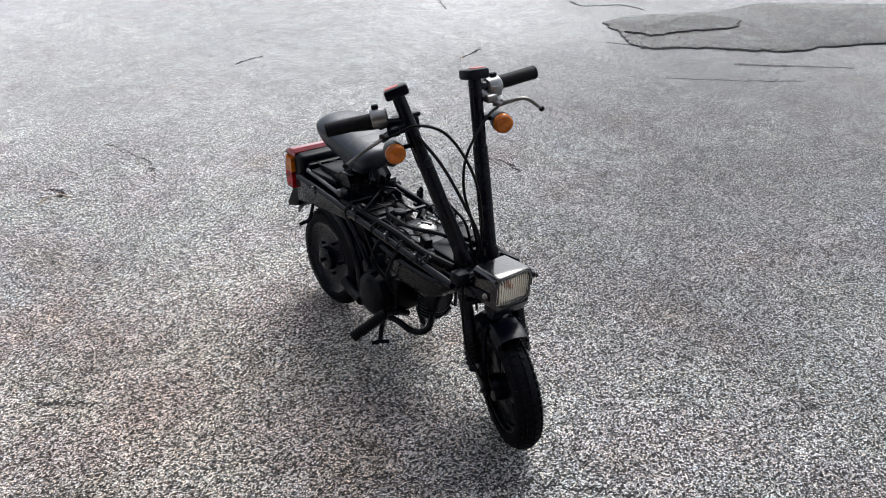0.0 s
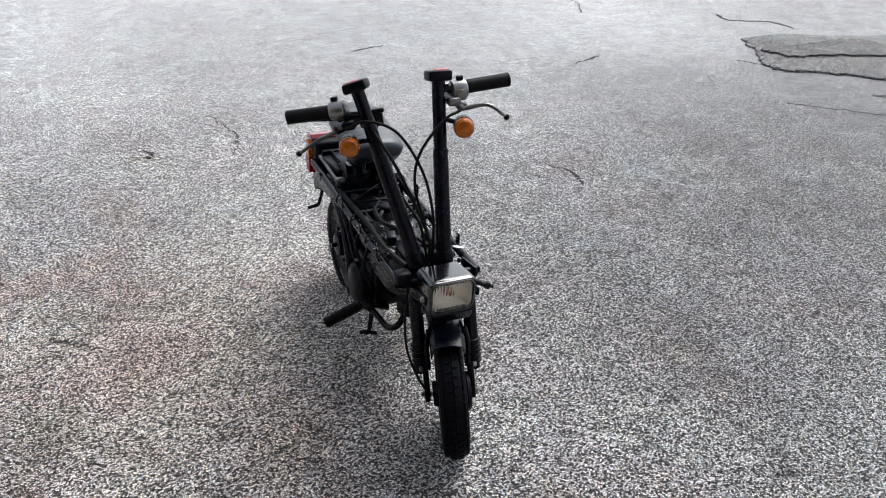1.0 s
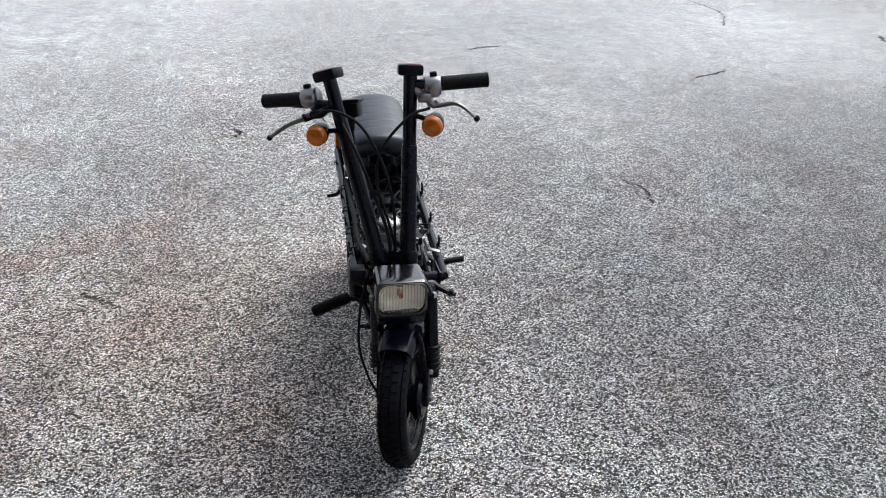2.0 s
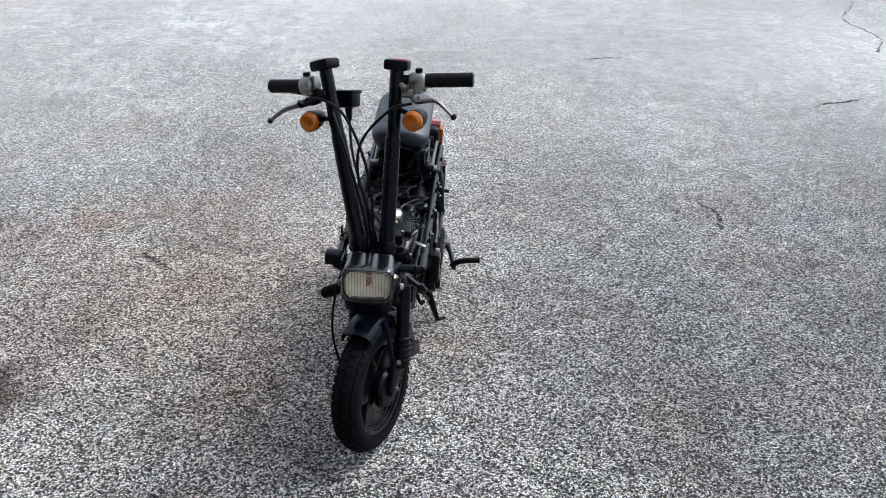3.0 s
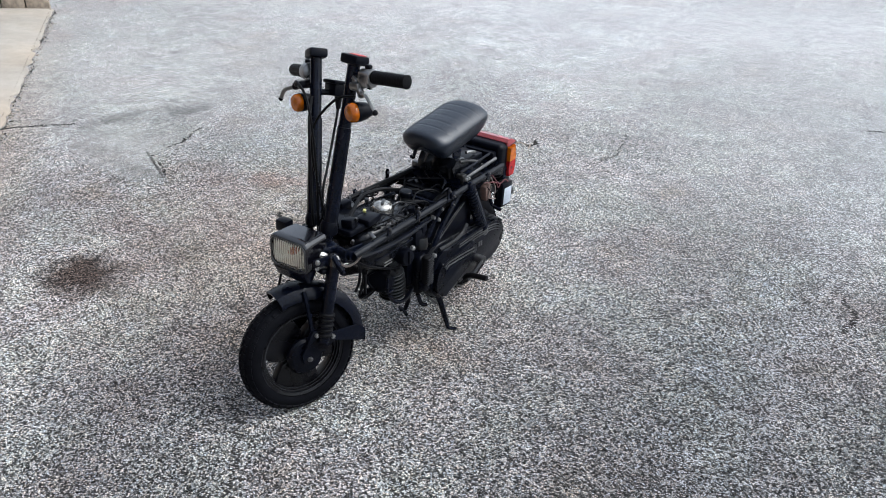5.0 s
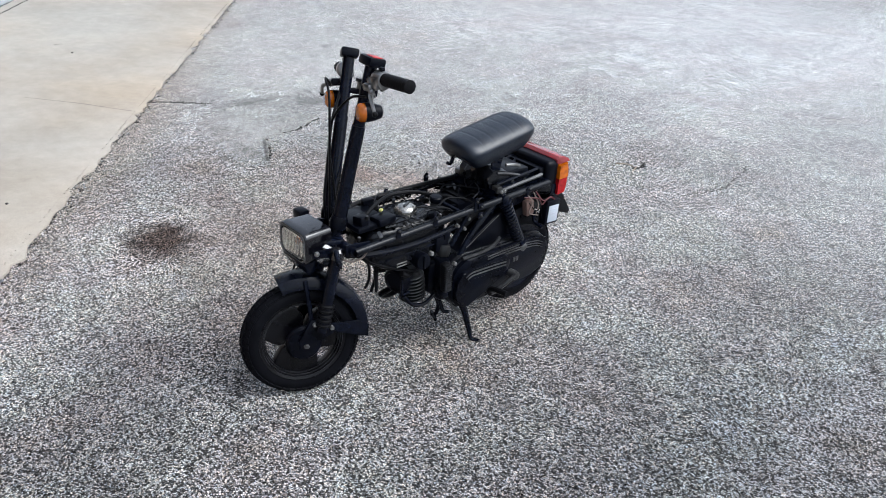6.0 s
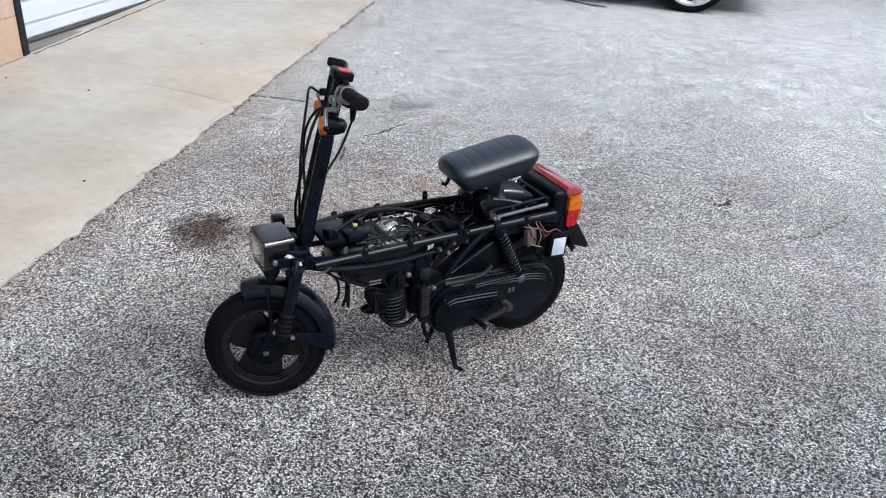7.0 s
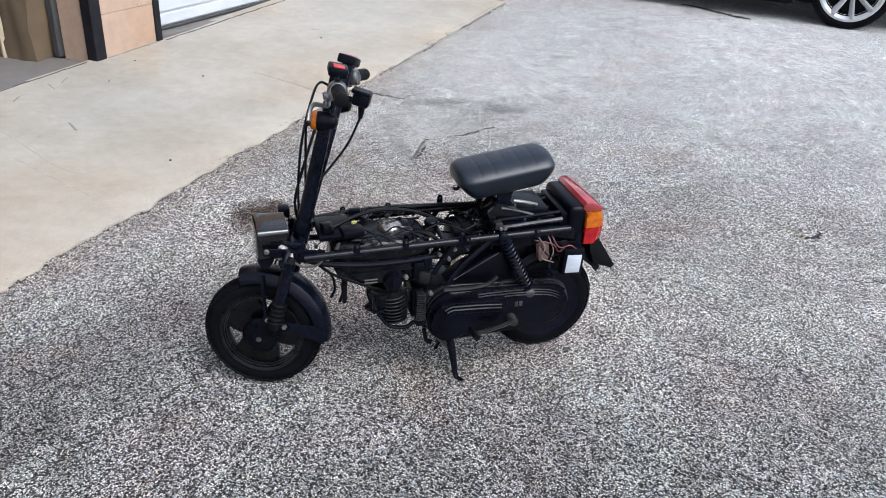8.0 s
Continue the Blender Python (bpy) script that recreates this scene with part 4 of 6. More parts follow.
def front_wheel():
    c = V((0.853, 0, 0.1635))
    m = WHEEL @ axis(c, (0, 1, 0))
    wheel = part("front_wheel", lathe(bmesh.new(), [(0.004, -0.045), (0.030, -0.045), (0.034, -0.030), (0.034, 0.030), (0.030, 0.045), (0.004, 0.045)], m, 24), CAST, bike)
    part("tyre", tyre_mesh(m, 0.1605, 0.033), TYRE, wheel)
    part("tread", tread_mesh(m, 0.1605, 0.033, 46), TYRE, wheel)
    part("rim", lathe(bmesh.new(), [(0.112, -0.026), (0.118, -0.028), (0.118, -0.020), (0.102, -0.016), (0.097, 0.0), (0.0975, 0.008), (0.1005, 0.009), (0.101, 0.014), (0.1045, 0.015), (0.105, 0.020), (0.109, 0.021), (0.110, 0.026), (0.118, 0.029), (0.118, 0.020), (0.105, 0.013), (0.105, -0.013)], m, 56, caps=False), RIMBLACK, wheel)
    # axle frame: the local x of m is taken from the forward direction
    inv = (WHEEL @ axis(c, (0, 1, 0))).inverted()
    f = (inv.to_3x3() @ (WHEEL.to_3x3() @ V((1, 0, 0))))
    u = (inv.to_3x3() @ (WHEEL.to_3x3() @ V((0, 0, 1))))
    for mid in (45, 165, 285):
        bm = bmesh.new()
        outline = []
        for r, half in ((0.030, 58), (0.060, 55), (0.082, 44), (0.103, 37)):
            outline.append((r, half))
        pts = [(r, mid + h) for r, h in outline] + [(0.103, mid + 12), (0.103, mid - 12)] + [(r, mid - h) for r, h in reversed(outline)]
        plate(bm, [(r * math.cos(radians(a)), r * math.sin(radians(a))) for r, a in pts], -0.014, 0.014, 0.004, lambda a, z, b: m @ (f * a + u * z + V((0, 0, b))))
        part("spoke", bm, RIMBLACK, wheel)
    # thin added rings draw the light lines of the rim grooves as colour
    for rr, b in ((0.1105, 0.0268), (0.1055, 0.0212), (0.1012, 0.0152)):
        part("rim_highlight", lathe(bmesh.new(), [(rr - 0.0008, b - 0.0006), (rr - 0.0008, b + 0.0008), (rr + 0.0008, b + 0.0008), (rr + 0.0008, b - 0.0006)], m, 56, caps=False), EDGE, wheel)
    bm = bmesh.new()
    lathe(bm, [(0.006, -0.062), (0.006, 0.066)], m, 10)
    part("axle", bm, STEEL, wheel)
    bm = bmesh.new()
    lathe(bm, [(0.048, 0.028), (0.050, 0.040), (0.044, 0.048), (0.02, 0.050), (0.003, 0.050)], m, 28)
    part("brake_drum", bm, CAST, wheel)


front_wheel()


def rear_wheel():
    m = axis((0.016, 0, 0.160), (0, 1, 0))
    wheel = part("rear_wheel", lathe(bmesh.new(), [(0.020, -0.045), (0.036, -0.040), (0.040, -0.022), (0.075, -0.012), (0.098, -0.016), (0.118, -0.028), (0.118, 0.028), (0.09, 0.02), (0.03, 0.02)], m, 44), BLACK, bike)
    part("tyre", tyre_mesh(m, 0.157, 0.031), TYRE, wheel)
    part("tread", tread_mesh(m, 0.157, 0.031, 46), TYRE, wheel)
    for i in range(5):
        a = 2 * math.pi * i / 5
        bolt((0.016 + 0.055 * math.cos(a), -0.020, 0.160 + 0.055 * math.sin(a)), (0, -1, 0), wheel, 0.005, BLACK)
    part("axle", lathe(bmesh.new(), [(0.008, -0.058), (0.008, 0.05)], m, 10), CAST, wheel)


rear_wheel()


def front_fender():
    c = V((0.853, 0, 0.1635))
    rings = []
    for i in range(29):
        a = radians(73 + 111 * i / 28)
        r = 0.178 + 0.003 * math.exp(-((i - 0) / 5.0) ** 2) + 0.006 * math.sin(math.pi * i / 28)
        w = 0.040 + 0.004 * math.sin(math.pi * i / 28)
        ring = []
        for f, dr in ((-1.0, -0.026), (-0.96, -0.008), (-0.75, 0.004), (-0.35, 0.009), (0, 0.010), (0.35, 0.009), (0.75, 0.004), (0.96, -0.008), (1.0, -0.026), (0.93, -0.026), (0.88, -0.008), (0.65, 0.001), (0, 0.006), (-0.65, 0.001), (-0.88, -0.008), (-0.93, -0.026)):
            rr = r + dr
            ring.append(c + V((math.cos(a) * rr, f * w, math.sin(a) * rr)))
        rings.append(ring)
    fender = part("front_fender", turned(skin_bm(rings), WHEEL), BLACK, bike)
    for sy in (-1, 1):
        bm = bmesh.new()
        plate(bm, [(0.80, 0.212), (0.79, 0.190), (0.675, 0.150), (0.672, 0.185), (0.70, 0.205)], sy * 0.043, sy * 0.047, 0.001)
        part("fender_stay", turned(bm, WHEEL), BLACK, fender)
        bm = tube(bmesh.new(), [(0.83, sy * 0.05, 0.225), (0.836, sy * 0.05, 0.30), (0.838, sy * 0.043, 0.345)], 0.006, 6, 3)
        part("fender_stay", turned(bm, WHEEL), BLACK, fender)


def skin_bm(rings):
    bm = bmesh.new()
    skin(bm, rings)
    return bm


front_fender()


def fork():
    fk = part("fork", turned(box(box(bmesh.new(), (0.746, 0, 0.436), (0.060, 0.110, 0.018), None, 0.006), (0.756, 0, 0.385), (0.046, 0.130, 0.016), None, 0.006), STEER), BLACK, bike)
    part("steering_head", tube(bmesh.new(), [HEAD + RAKE * 0.035, HEAD - RAKE * 0.095], 0.021, 14, 1), BLACK, bike)
    for sy in (-1, 1):
        y = sy * 0.065
        leg = part("fork_leg", turned(tube(bmesh.new(), [(0.750, y, 0.412), (0.804, y, 0.200)], 0.0165, 14, 1), LEGS), BLACK, fk)
        for k in range(5):
            t = 0.70 + 0.055 * k
            p = V((0.742, y, 0.442)).lerp(V((0.804, y, 0.200)), t)
            d = (V((0.804, y, 0.200)) - V((0.742, y, 0.442))).normalized()
            bm = lathe(bmesh.new(), [(0.0165, -0.005), (0.0215, -0.002), (0.0215, 0.002), (0.0165, 0.005)], axis(p, d), 16, caps=False)
            part("gaiter_ring", turned(bm, LEGS), RUBBER, leg)
        bm = plate(bmesh.new(), [(0.782, 0.226), (0.828, 0.236), (0.866, 0.176), (0.862, 0.150), (0.838, 0.148), (0.764, 0.190)], sy * 0.048, sy * 0.063, 0.004)
        part("axle_bracket", turned(bm, LEGS), CAST, leg)
        for a, z in ((0.8205, 0.222), (0.775, 0.204), (0.845, 0.162)):
            p = LEGS @ V((a, sy * 0.065, z))
            bolt(p, LEGS.to_3x3() @ V((0, sy, 0)), leg, 0.0065, SILVER if z > 0.2 else STEEL)
        bm = lathe(bmesh.new(), [(0.020, -0.014), (0.021, 0.008), (0.015, 0.016), (0.006, 0.018)], axis((0.749, y, 0.414), (-0.28, 0, 0.96)), 16)
        part("fork_cap", turned(bm, LEGS), GLOSS, leg)


fork()


# ---- headlamp ----
LAMP = Matrix.Translation((0.845, -0.013, 0.444)) @ Euler((radians(-1), radians(1), radians(2))).to_matrix().to_4x4()


def round_rect(w, h, r, n=5):
    out = []
    for cx, cz, a0 in ((w - r, h - r, 0), (-w + r, h - r, 90), (-w + r, -h + r, 180), (w - r, -h + r, 270)):
        for i in range(n + 1):
            a = radians(a0 + 90 * i / n)
            out.append((cx + r * math.cos(a), cz + r * math.sin(a)))
    return out


def headlamp():
    rings = []
    for x, w, h, r in ((-0.084, 0.040, 0.034, 0.012), (-0.078, 0.055, 0.041, 0.013), (-0.02, 0.059, 0.044, 0.015), (0.0, 0.060, 0.045, 0.017), (0.004, 0.058, 0.043, 0.017), (0.004, 0.053, 0.0385, 0.023), (-0.004, 0.051, 0.0365, 0.023)):
        rings.append([LAMP @ V((x, y, z)) for y, z in round_rect(w, h, r)])
    bm = bmesh.new()
    ends = skin(bm, rings, caps=False)
    bm.faces.new(ends[0])
    lamp = part("headlamp", bm, GLOSS, bike)
    rings = [[LAMP @ V((x, y, z)) for y, z in round_rect(w, h, r)] for x, w, h, r in ((-0.003, 0.0505, 0.036, 0.023), (-0.012, 0.045, 0.031, 0.015), (-0.026, 0.030, 0.022, 0.012), (-0.032, 0.008, 0.006, 0.003))]
    bm = bmesh.new()
    skin(bm, rings, caps=False)
    bm.faces.new(bm.verts[-24:])
    part("reflector", bm, REFLECTOR, lamp, "tarnished chrome reflector")
    rings = [[LAMP @ V((x, y, z)) for y, z in round_rect(w, h, r)] for x, w, h, r in ((0.000, 0.0515, 0.037, 0.023), (0.006, 0.049, 0.035, 0.023), (0.009, 0.036, 0.028, 0.014), (0.010, 0.012, 0.010, 0.006))]
    bm = bmesh.new()
    skin(bm, rings)
    glass = part("headlamp_glass", bm, HEADGLASS, lamp, "ribbed clear glass")
    glass.visible_shadow = False
    rings = [[LAMP @ V((x, y, z)) for y, z in round_rect(w, h, r)] for x, w, h, r in ((0.0042, 0.0560, 0.0412, 0.020), (0.0056, 0.0553, 0.0405, 0.020), (0.0056, 0.0533, 0.0388, 0.022), (0.0035, 0.0522, 0.0378, 0.022))]
    bm = bmesh.new()
    skin(bm, rings, caps=False)
    part("bezel", bm, STEEL, lamp, "thin dull metal bezel round the glass")
    part("bulb", lathe(bmesh.new(), [(0.004, -0.010), (0.007, 0.0), (0.006, 0.008), (0.002, 0.012)], axis(LAMP @ V((-0.020, 0, 0)), LAMP.to_3x3() @ V((1, 0, 0))), 12), AMBER, lamp, "small amber bulb")
    bm = plate(bmesh.new(), [(0.812, 0.412), (0.846, 0.412), (0.850, 0.398), (0.838, 0.372), (0.822, 0.372), (0.806, 0.395)], -0.066, 0.042, 0.006)
    part("lamp_bracket", bm, BLACK, lamp)
    for sy, y in ((1, 0.056), (-1, -0.072)):
        bm = plate(bmesh.new(), [(0.836, 0.446), (0.836, 0.426), (0.76, 0.404), (0.742, 0.425), (0.775, 0.438)], y, y + sy * 0.005, 0.0015)
        part("lamp_ear", bm, BLACK, lamp)
        bolt((0.826, y + sy * 0.006, 0.437), (0, sy, 0), lamp, 0.0075, SILVER)
    box(bm := bmesh.new(), (0.764, -0.105, 0.468), (0.032, 0.036, 0.030), None, 0.005)
    part("ignition_switch", bm, PLASTIC, bike)
    # horn under the lamp
    part("horn", lathe(bmesh.new(), [(0.012, -0.02), (0.028, -0.012), (0.030, 0.0), (0.024, 0.006), (0.006, 0.008)], axis((0.79, 0.035, 0.415), (0.6, 0.75, -0.1)), 20), CHROME, bike, "small chrome horn")


headlamp()


# ---- handlebars ----
def cap_mesh(p, u, n, size=(0.056, 0.048, 0.024)):
    """The knob on a post: a rounded box along u, n up."""
    w = n.cross(u).normalized()
    m = Matrix((u, w, n)).transposed()
    return box(bmesh.new(), p, size, m, 0.006, 2), m


def handlebar(base, top, grip0, grip1, switch, root, tip, blink, side):
    d = (top - base).normalized()
    post = part("handlebar_post", tube(bmesh.new(), [base, base.lerp(top, 0.98)], 0.0155, 14, 1), BLACK, bike)
    part("post_sleeve", tube(bmesh.new(), [base - d * 0.01, base.lerp(top, 0.60)], (0.0190, 0.0175), 16, 1), BLACK, post)
    part("post_clamp", lathe(bmesh.new(), [(0.022, -0.020), (0.024, 0.0), (0.020, 0.012), (0.015, 0.014)], axis(base, d), 18), CAST, post)
    bar = (grip1 - grip0).normalized()
    bm, m = cap_mesh(top - d * 0.006, (bar - d * bar.dot(d)).normalized() * side, d)
    cap = part("post_cap", bm, PLASTIC, post)
    part("cap_label", box(bmesh.new(), top + d * 0.0060 + (bar - d * bar.dot(d)).normalized() * 0.008, (0.030, 0.028, 0.003), m, 0.0008), REDCAP, cap, "red label on the cap")
    stem = base.lerp(top, (grip0.z - base.z) / (top.z - base.z) - 0.01)
    part("grip_bar", tube(bmesh.new(), [stem, grip1], 0.011, 12, 1), BLACK, post)
    g = part("grip", tube(bmesh.new(), [grip0, grip1], 0.0160, 16, 1), RUBBER, post)
    for k in range(12):
        p = grip0.lerp(grip1, 0.08 + 0.075 * k)
        part("grip_rib", lathe(bmesh.new(), [(0.0158, -0.0015), (0.0163, -0.0006), (0.0163, 0.0006), (0.0158, 0.0015)], axis(p, bar), 16, caps=False), RUBBER, g)
    part("grip_end", lathe(bmesh.new(), [(0.0155, -0.004), (0.0166, -0.003), (0.0166, 0.002), (0.012, 0.004), (0.002, 0.004)], axis(grip1, bar), 18), RUBBER, g)
    up = (V((0, 0, 1)) - bar * bar.z).normalized()
    fw = bar.cross(up)
    mm = Matrix((bar, fw, up)).transposed()
    bm = lathe(bmesh.new(), [(0.016, -0.020), (0.022, -0.016), (0.0235, -0.004), (0.0235, 0.012), (0.021, 0.018), (0.015, 0.020)], axis(switch, bar), 22)
    box(bm, switch + fw * 0.012 - up * 0.006, (0.028, 0.026, 0.030), mm, 0.007, 2)
    sw = part("switch_housing", bm, HOUSING, post, "dull silver switch housing")
    part("switch_knob", box(bmesh.new(), switch + up * 0.026 + bar * 0.004, (0.016, 0.012, 0.012), mm, 0.003), PLASTIC, sw)
    part("switch_knob", box(bmesh.new(), switch - fw * 0.002 - up * 0.024, (0.012, 0.010, 0.008), mm, 0.003), PLASTIC, sw)
    out = V((0.9, 0.05 * side, 0.0))
    perch = root.lerp(stem, 0.45)
    pr = part("lever_perch", tube(box(bmesh.new(), perch, (0.030, 0.034, 0.020), mm, 0.006), [stem, perch, root], 0.009, 8, 3), HOUSING if side > 0 else CAST, post)
    mid = root.lerp(tip, 0.5) + V((0.010, 0, 0.010 if side < 0 else 0.022))
    lv = part("brake_lever", tube(bmesh.new(), [root - (tip - root) * 0.18, root, mid, tip], (0.0075, 0.0050), 8, 6, flat=0.7), LEVER, post, "dull silver brake lever")
    tmp = bmesh.new()
    bmesh.ops.create_uvsphere(tmp, u_segments=12, v_segments=8, radius=0.0070)
    bm = bmesh.new()
    absorb(bm, tmp, Matrix.Translation(tip))
    part("lever_ball", bm, RUBBER, lv)
    bolt(root + V((0, 0, 0.006)), (0, 0, 1), lv, 0.006, STEEL)
    # turn signal
    look_d = (V((1.0, -0.36, 0.02))).normalized()
    m = axis(blink, look_d)
    bl = part("turn_signal", lathe(bmesh.new(), [(0.006, -0.056), (0.016, -0.050), (0.022, -0.032), (0.0245, -0.014), (0.0245, -0.008), (0.022, -0.008)], m, 22), PLASTIC, post)
    part("signal_lens", lathe(bmesh.new(), [(0.0230, -0.010), (0.0240, -0.004), (0.0234, 0.002), (0.0215, 0.007), (0.0185, 0.0098), (0.0170, 0.0096), (0.011, 0.0118), (0.004, 0.0125)], m, 22), AMBER, bl, "amber plastic lens")
    part("signal_stalk", tube(bmesh.new(), [blink - look_d * 0.03, stem.lerp(base, 0.16)], 0.006, 8, 1), PLASTIC, bl)
    return post


handlebar(V((0.725, 0.016, 0.487)), V((0.628, 0.024, 0.902)), V((0.641, 0.092, 0.868)), V((0.648, 0.192, 0.878)), V((0.638, 0.072, 0.862)), V((0.668, 0.076, 0.826)), V((0.721, 0.158, 0.815)), V((0.693, 0.066, 0.788)), 1)
post_r = handlebar(V((0.708, -0.052, 0.482)), V((0.570, -0.153, 0.874)), V((0.556, -0.208, 0.808)), V((0.505, -0.292, 0.786)), V((0.560, -0.190, 0.812)), V((0.597, -0.208, 0.775)), V((0.570, -0.287, 0.721)), V((0.616, -0.183, 0.741)), -1)


def speedometer():
    m = Euler((radians(10), radians(-14), radians(-20))).to_matrix()
    sp = part("speedometer", box(box(bmesh.new(), (0.546, -0.106, 0.780), (0.046, 0.056, 0.040), m, 0.006), (0.546, -0.106, 0.797), (0.050, 0.060, 0.010), m, 0.003), PLASTIC, bike)
    part("gauge_stay", tube(bmesh.new(), [(0.556, -0.110, 0.770), (0.586, -0.128, 0.775)], 0.008, 8, 1), PLASTIC, sp)
    part("gauge_boot", tube(bmesh.new(), [(0.548, -0.100, 0.760), (0.552, -0.098, 0.728)], (0.010, 0.006), 10, 1), RUBBER, sp)


speedometer()


def cable(pts, r=0.0034, name="cable", material=None, parent=None):
    return part(name, tube(bmesh.new(), pts, r, 7, 8), material or RUBBER, parent or bike)


cable([(0.612, -0.190, 0.785), (0.650, -0.150, 0.812), (0.680, -0.090, 0.788), (0.712, -0.042, 0.705), (0.728, -0.020, 0.610), (0.732, -0.016, 0.510), (0.73, -0.02, 0.45)])
cable([(0.675, 0.062, 0.824), (0.690, 0.015, 0.810), (0.700, -0.045, 0.740), (0.704, -0.055, 0.660), (0.710, -0.030, 0.570), (0.712, -0.012, 0.500), (0.70, -0.01, 0.45)])
cable([(0.552, -0.098, 0.730), (0.590, -0.085, 0.660), (0.650, -0.055, 0.600), (0.690, -0.035, 0.560), (0.705, -0.025, 0.500), (0.71, -0.02, 0.46)])
cable([(0.622, -0.126, 0.772), (0.668, -0.095, 0.715), (0.706, -0.060, 0.630), (0.738, -0.030, 0.540), (0.735, -0.030, 0.480)], 0.0040)
cable([(0.600, -0.135, 0.790), (0.625, -0.110, 0.70), (0.680, -0.075, 0.57), (0.700, -0.062, 0.50)], 0.0030)
cable([(0.745, -0.075, 0.46), (0.770, -0.098, 0.38), (0.800, -0.104, 0.29), (0.828, -0.085, 0.22), (0.842, -0.066, 0.185)], 0.0032)
cable([(0.735, 0.060, 0.42), (0.690, 0.070, 0.385), (0.660, 0.060, 0.35), (0.650, 0.050, 0.30), (0.660, 0.045, 0.27)], 0.0040)
cable([(0.720, 0.070, 0.42), (0.670, 0.078, 0.37), (0.600, 0.078, 0.33), (0.520, 0.075, 0.295), (0.45, 0.07, 0.29)], 0.0036)
cable([(0.690, 0.040, 0.42), (0.640, 0.050, 0.36), (0.625, 0.046, 0.30), (0.635, 0.040, 0.25)], 0.0045)
cable([(0.775, 0.074, 0.42), (0.735, 0.082, 0.395), (0.70, 0.088, 0.40), (0.68, 0.09, 0.425)], 0.0030, "wire", WIRE_PALE)


def connector_boot():
    part("connector_boot", tube(bmesh.new(), [(0.625, 0.048, 0.315), (0.622, 0.048, 0.25)], (0.012, 0.007), 10, 1, flat=0.6), RUBBER, bike)


connector_boot()


# ---- frame ----
def main_frame():
    fr = part("frame", tube(bmesh.new(), [(0.735, 0.10, 0.430), (0.735, -0.10, 0.430)], 0.013, 12, 1), BLACK, bike)
    part("rear_tube", tube(bmesh.new(), [(0.0, 0.108, 0.449), (-0.004, -0.108, 0.449)], 0.0105, 10, 1), BLACK, fr)
    for sy in (-1, 1):
        y = sy * 0.102
        part("frame_rail", tube(bmesh.new(), [(0.735, y, 0.430), (0.40, y, 0.439), (0.0, y, 0.449)], 0.0108, 14, 2), RAIL, fr)
        part("lower_tube", tube(bmesh.new(), [(0.735, sy * 0.060, 0.405), (0.66, sy * 0.078, 0.392), (0.52, sy * 0.082, 0.382), (0.36, sy * 0.082, 0.392)], 0.0085, 10, 5), BLACK, fr)
        part("front_gusset", plate(bmesh.new(), [(0.755, 0.452), (0.755, 0.415), (0.70, 0.41), (0.675, 0.425), (0.68, 0.442)], sy * 0.086, sy * 0.091, 0.001), BLACK, fr)
        part("strut", tube(bmesh.new(), [(0.33, sy * 0.096, 0.435), (0.385, sy * 0.088, 0.340)], 0.008, 8, 1), BLACK, fr)
        part("seat_stay", tube(bmesh.new(), [(0.22, sy * 0.094, 0.438), (0.30, sy * 0.088, 0.36), (0.345, sy * 0.082, 0.29)], 0.009, 8, 4), BLACK, fr)
        for a, h in ((0.317, 0.036), (0.47, 0.022), (0.60, 0.020), (0.10, 0.018)):
            bm = plate(bmesh.new(), [(a - 0.008, 0.436), (a - 0.008, 0.444 + h * 0.8), (a - 0.004, 0.444 + h), (a + 0.004, 0.444 + h), (a + 0.008, 0.444 + h * 0.8), (a + 0.008, 0.436)], sy * 0.110, sy * 0.1135, 0.0008)
            part("tab", bm, BLACK, fr)
            bolt((a, sy * 0.114, 0.444 + h * 0.7), (0, sy, 0), fr, 0.0035)
        # rear side plate
        part("side_plate", plate(bmesh.new(), [(-0.03, 0.442), (0.24, 0.436), (0.30, 0.430), (0.24, 0.405), (0.06, 0.385), (-0.03, 0.362)] if sy < 0 else [(-0.02, 0.442), (0.06, 0.440), (0.04, 0.425), (-0.02, 0.41)], sy * 0.093, sy * 0.098, 0.0015), RAIL, fr)
        bar = tube(bmesh.new(), [(0.055, sy * 0.092, 0.385), (0.05, sy * 0.100, 0.345), (0.048, sy * 0.108, 0.328), (0.046, sy * 0.138, 0.320)], 0.0055, 8, 4)
        part("luggage_hook", bar, BLACK, fr)
    part("cross_brace", tube(bmesh.new(), [(0.36, -0.10, 0.44), (0.36, 0.10, 0.44)], 0.007, 8, 1), BLACK, fr)
    part("cross_brace", tube(bmesh.new(), [(0.22, -0.10, 0.442), (0.22, 0.10, 0.442)], 0.007, 8, 1), BLACK, fr)
    part("frame_tube", tube(bmesh.new(), [(0.145, -0.085, 0.405), (0.23, -0.086, 0.365), (0.285, -0.086, 0.29), (0.305, -0.084, 0.20)], 0.012, 10, 5), BLACK, fr)


main_frame()


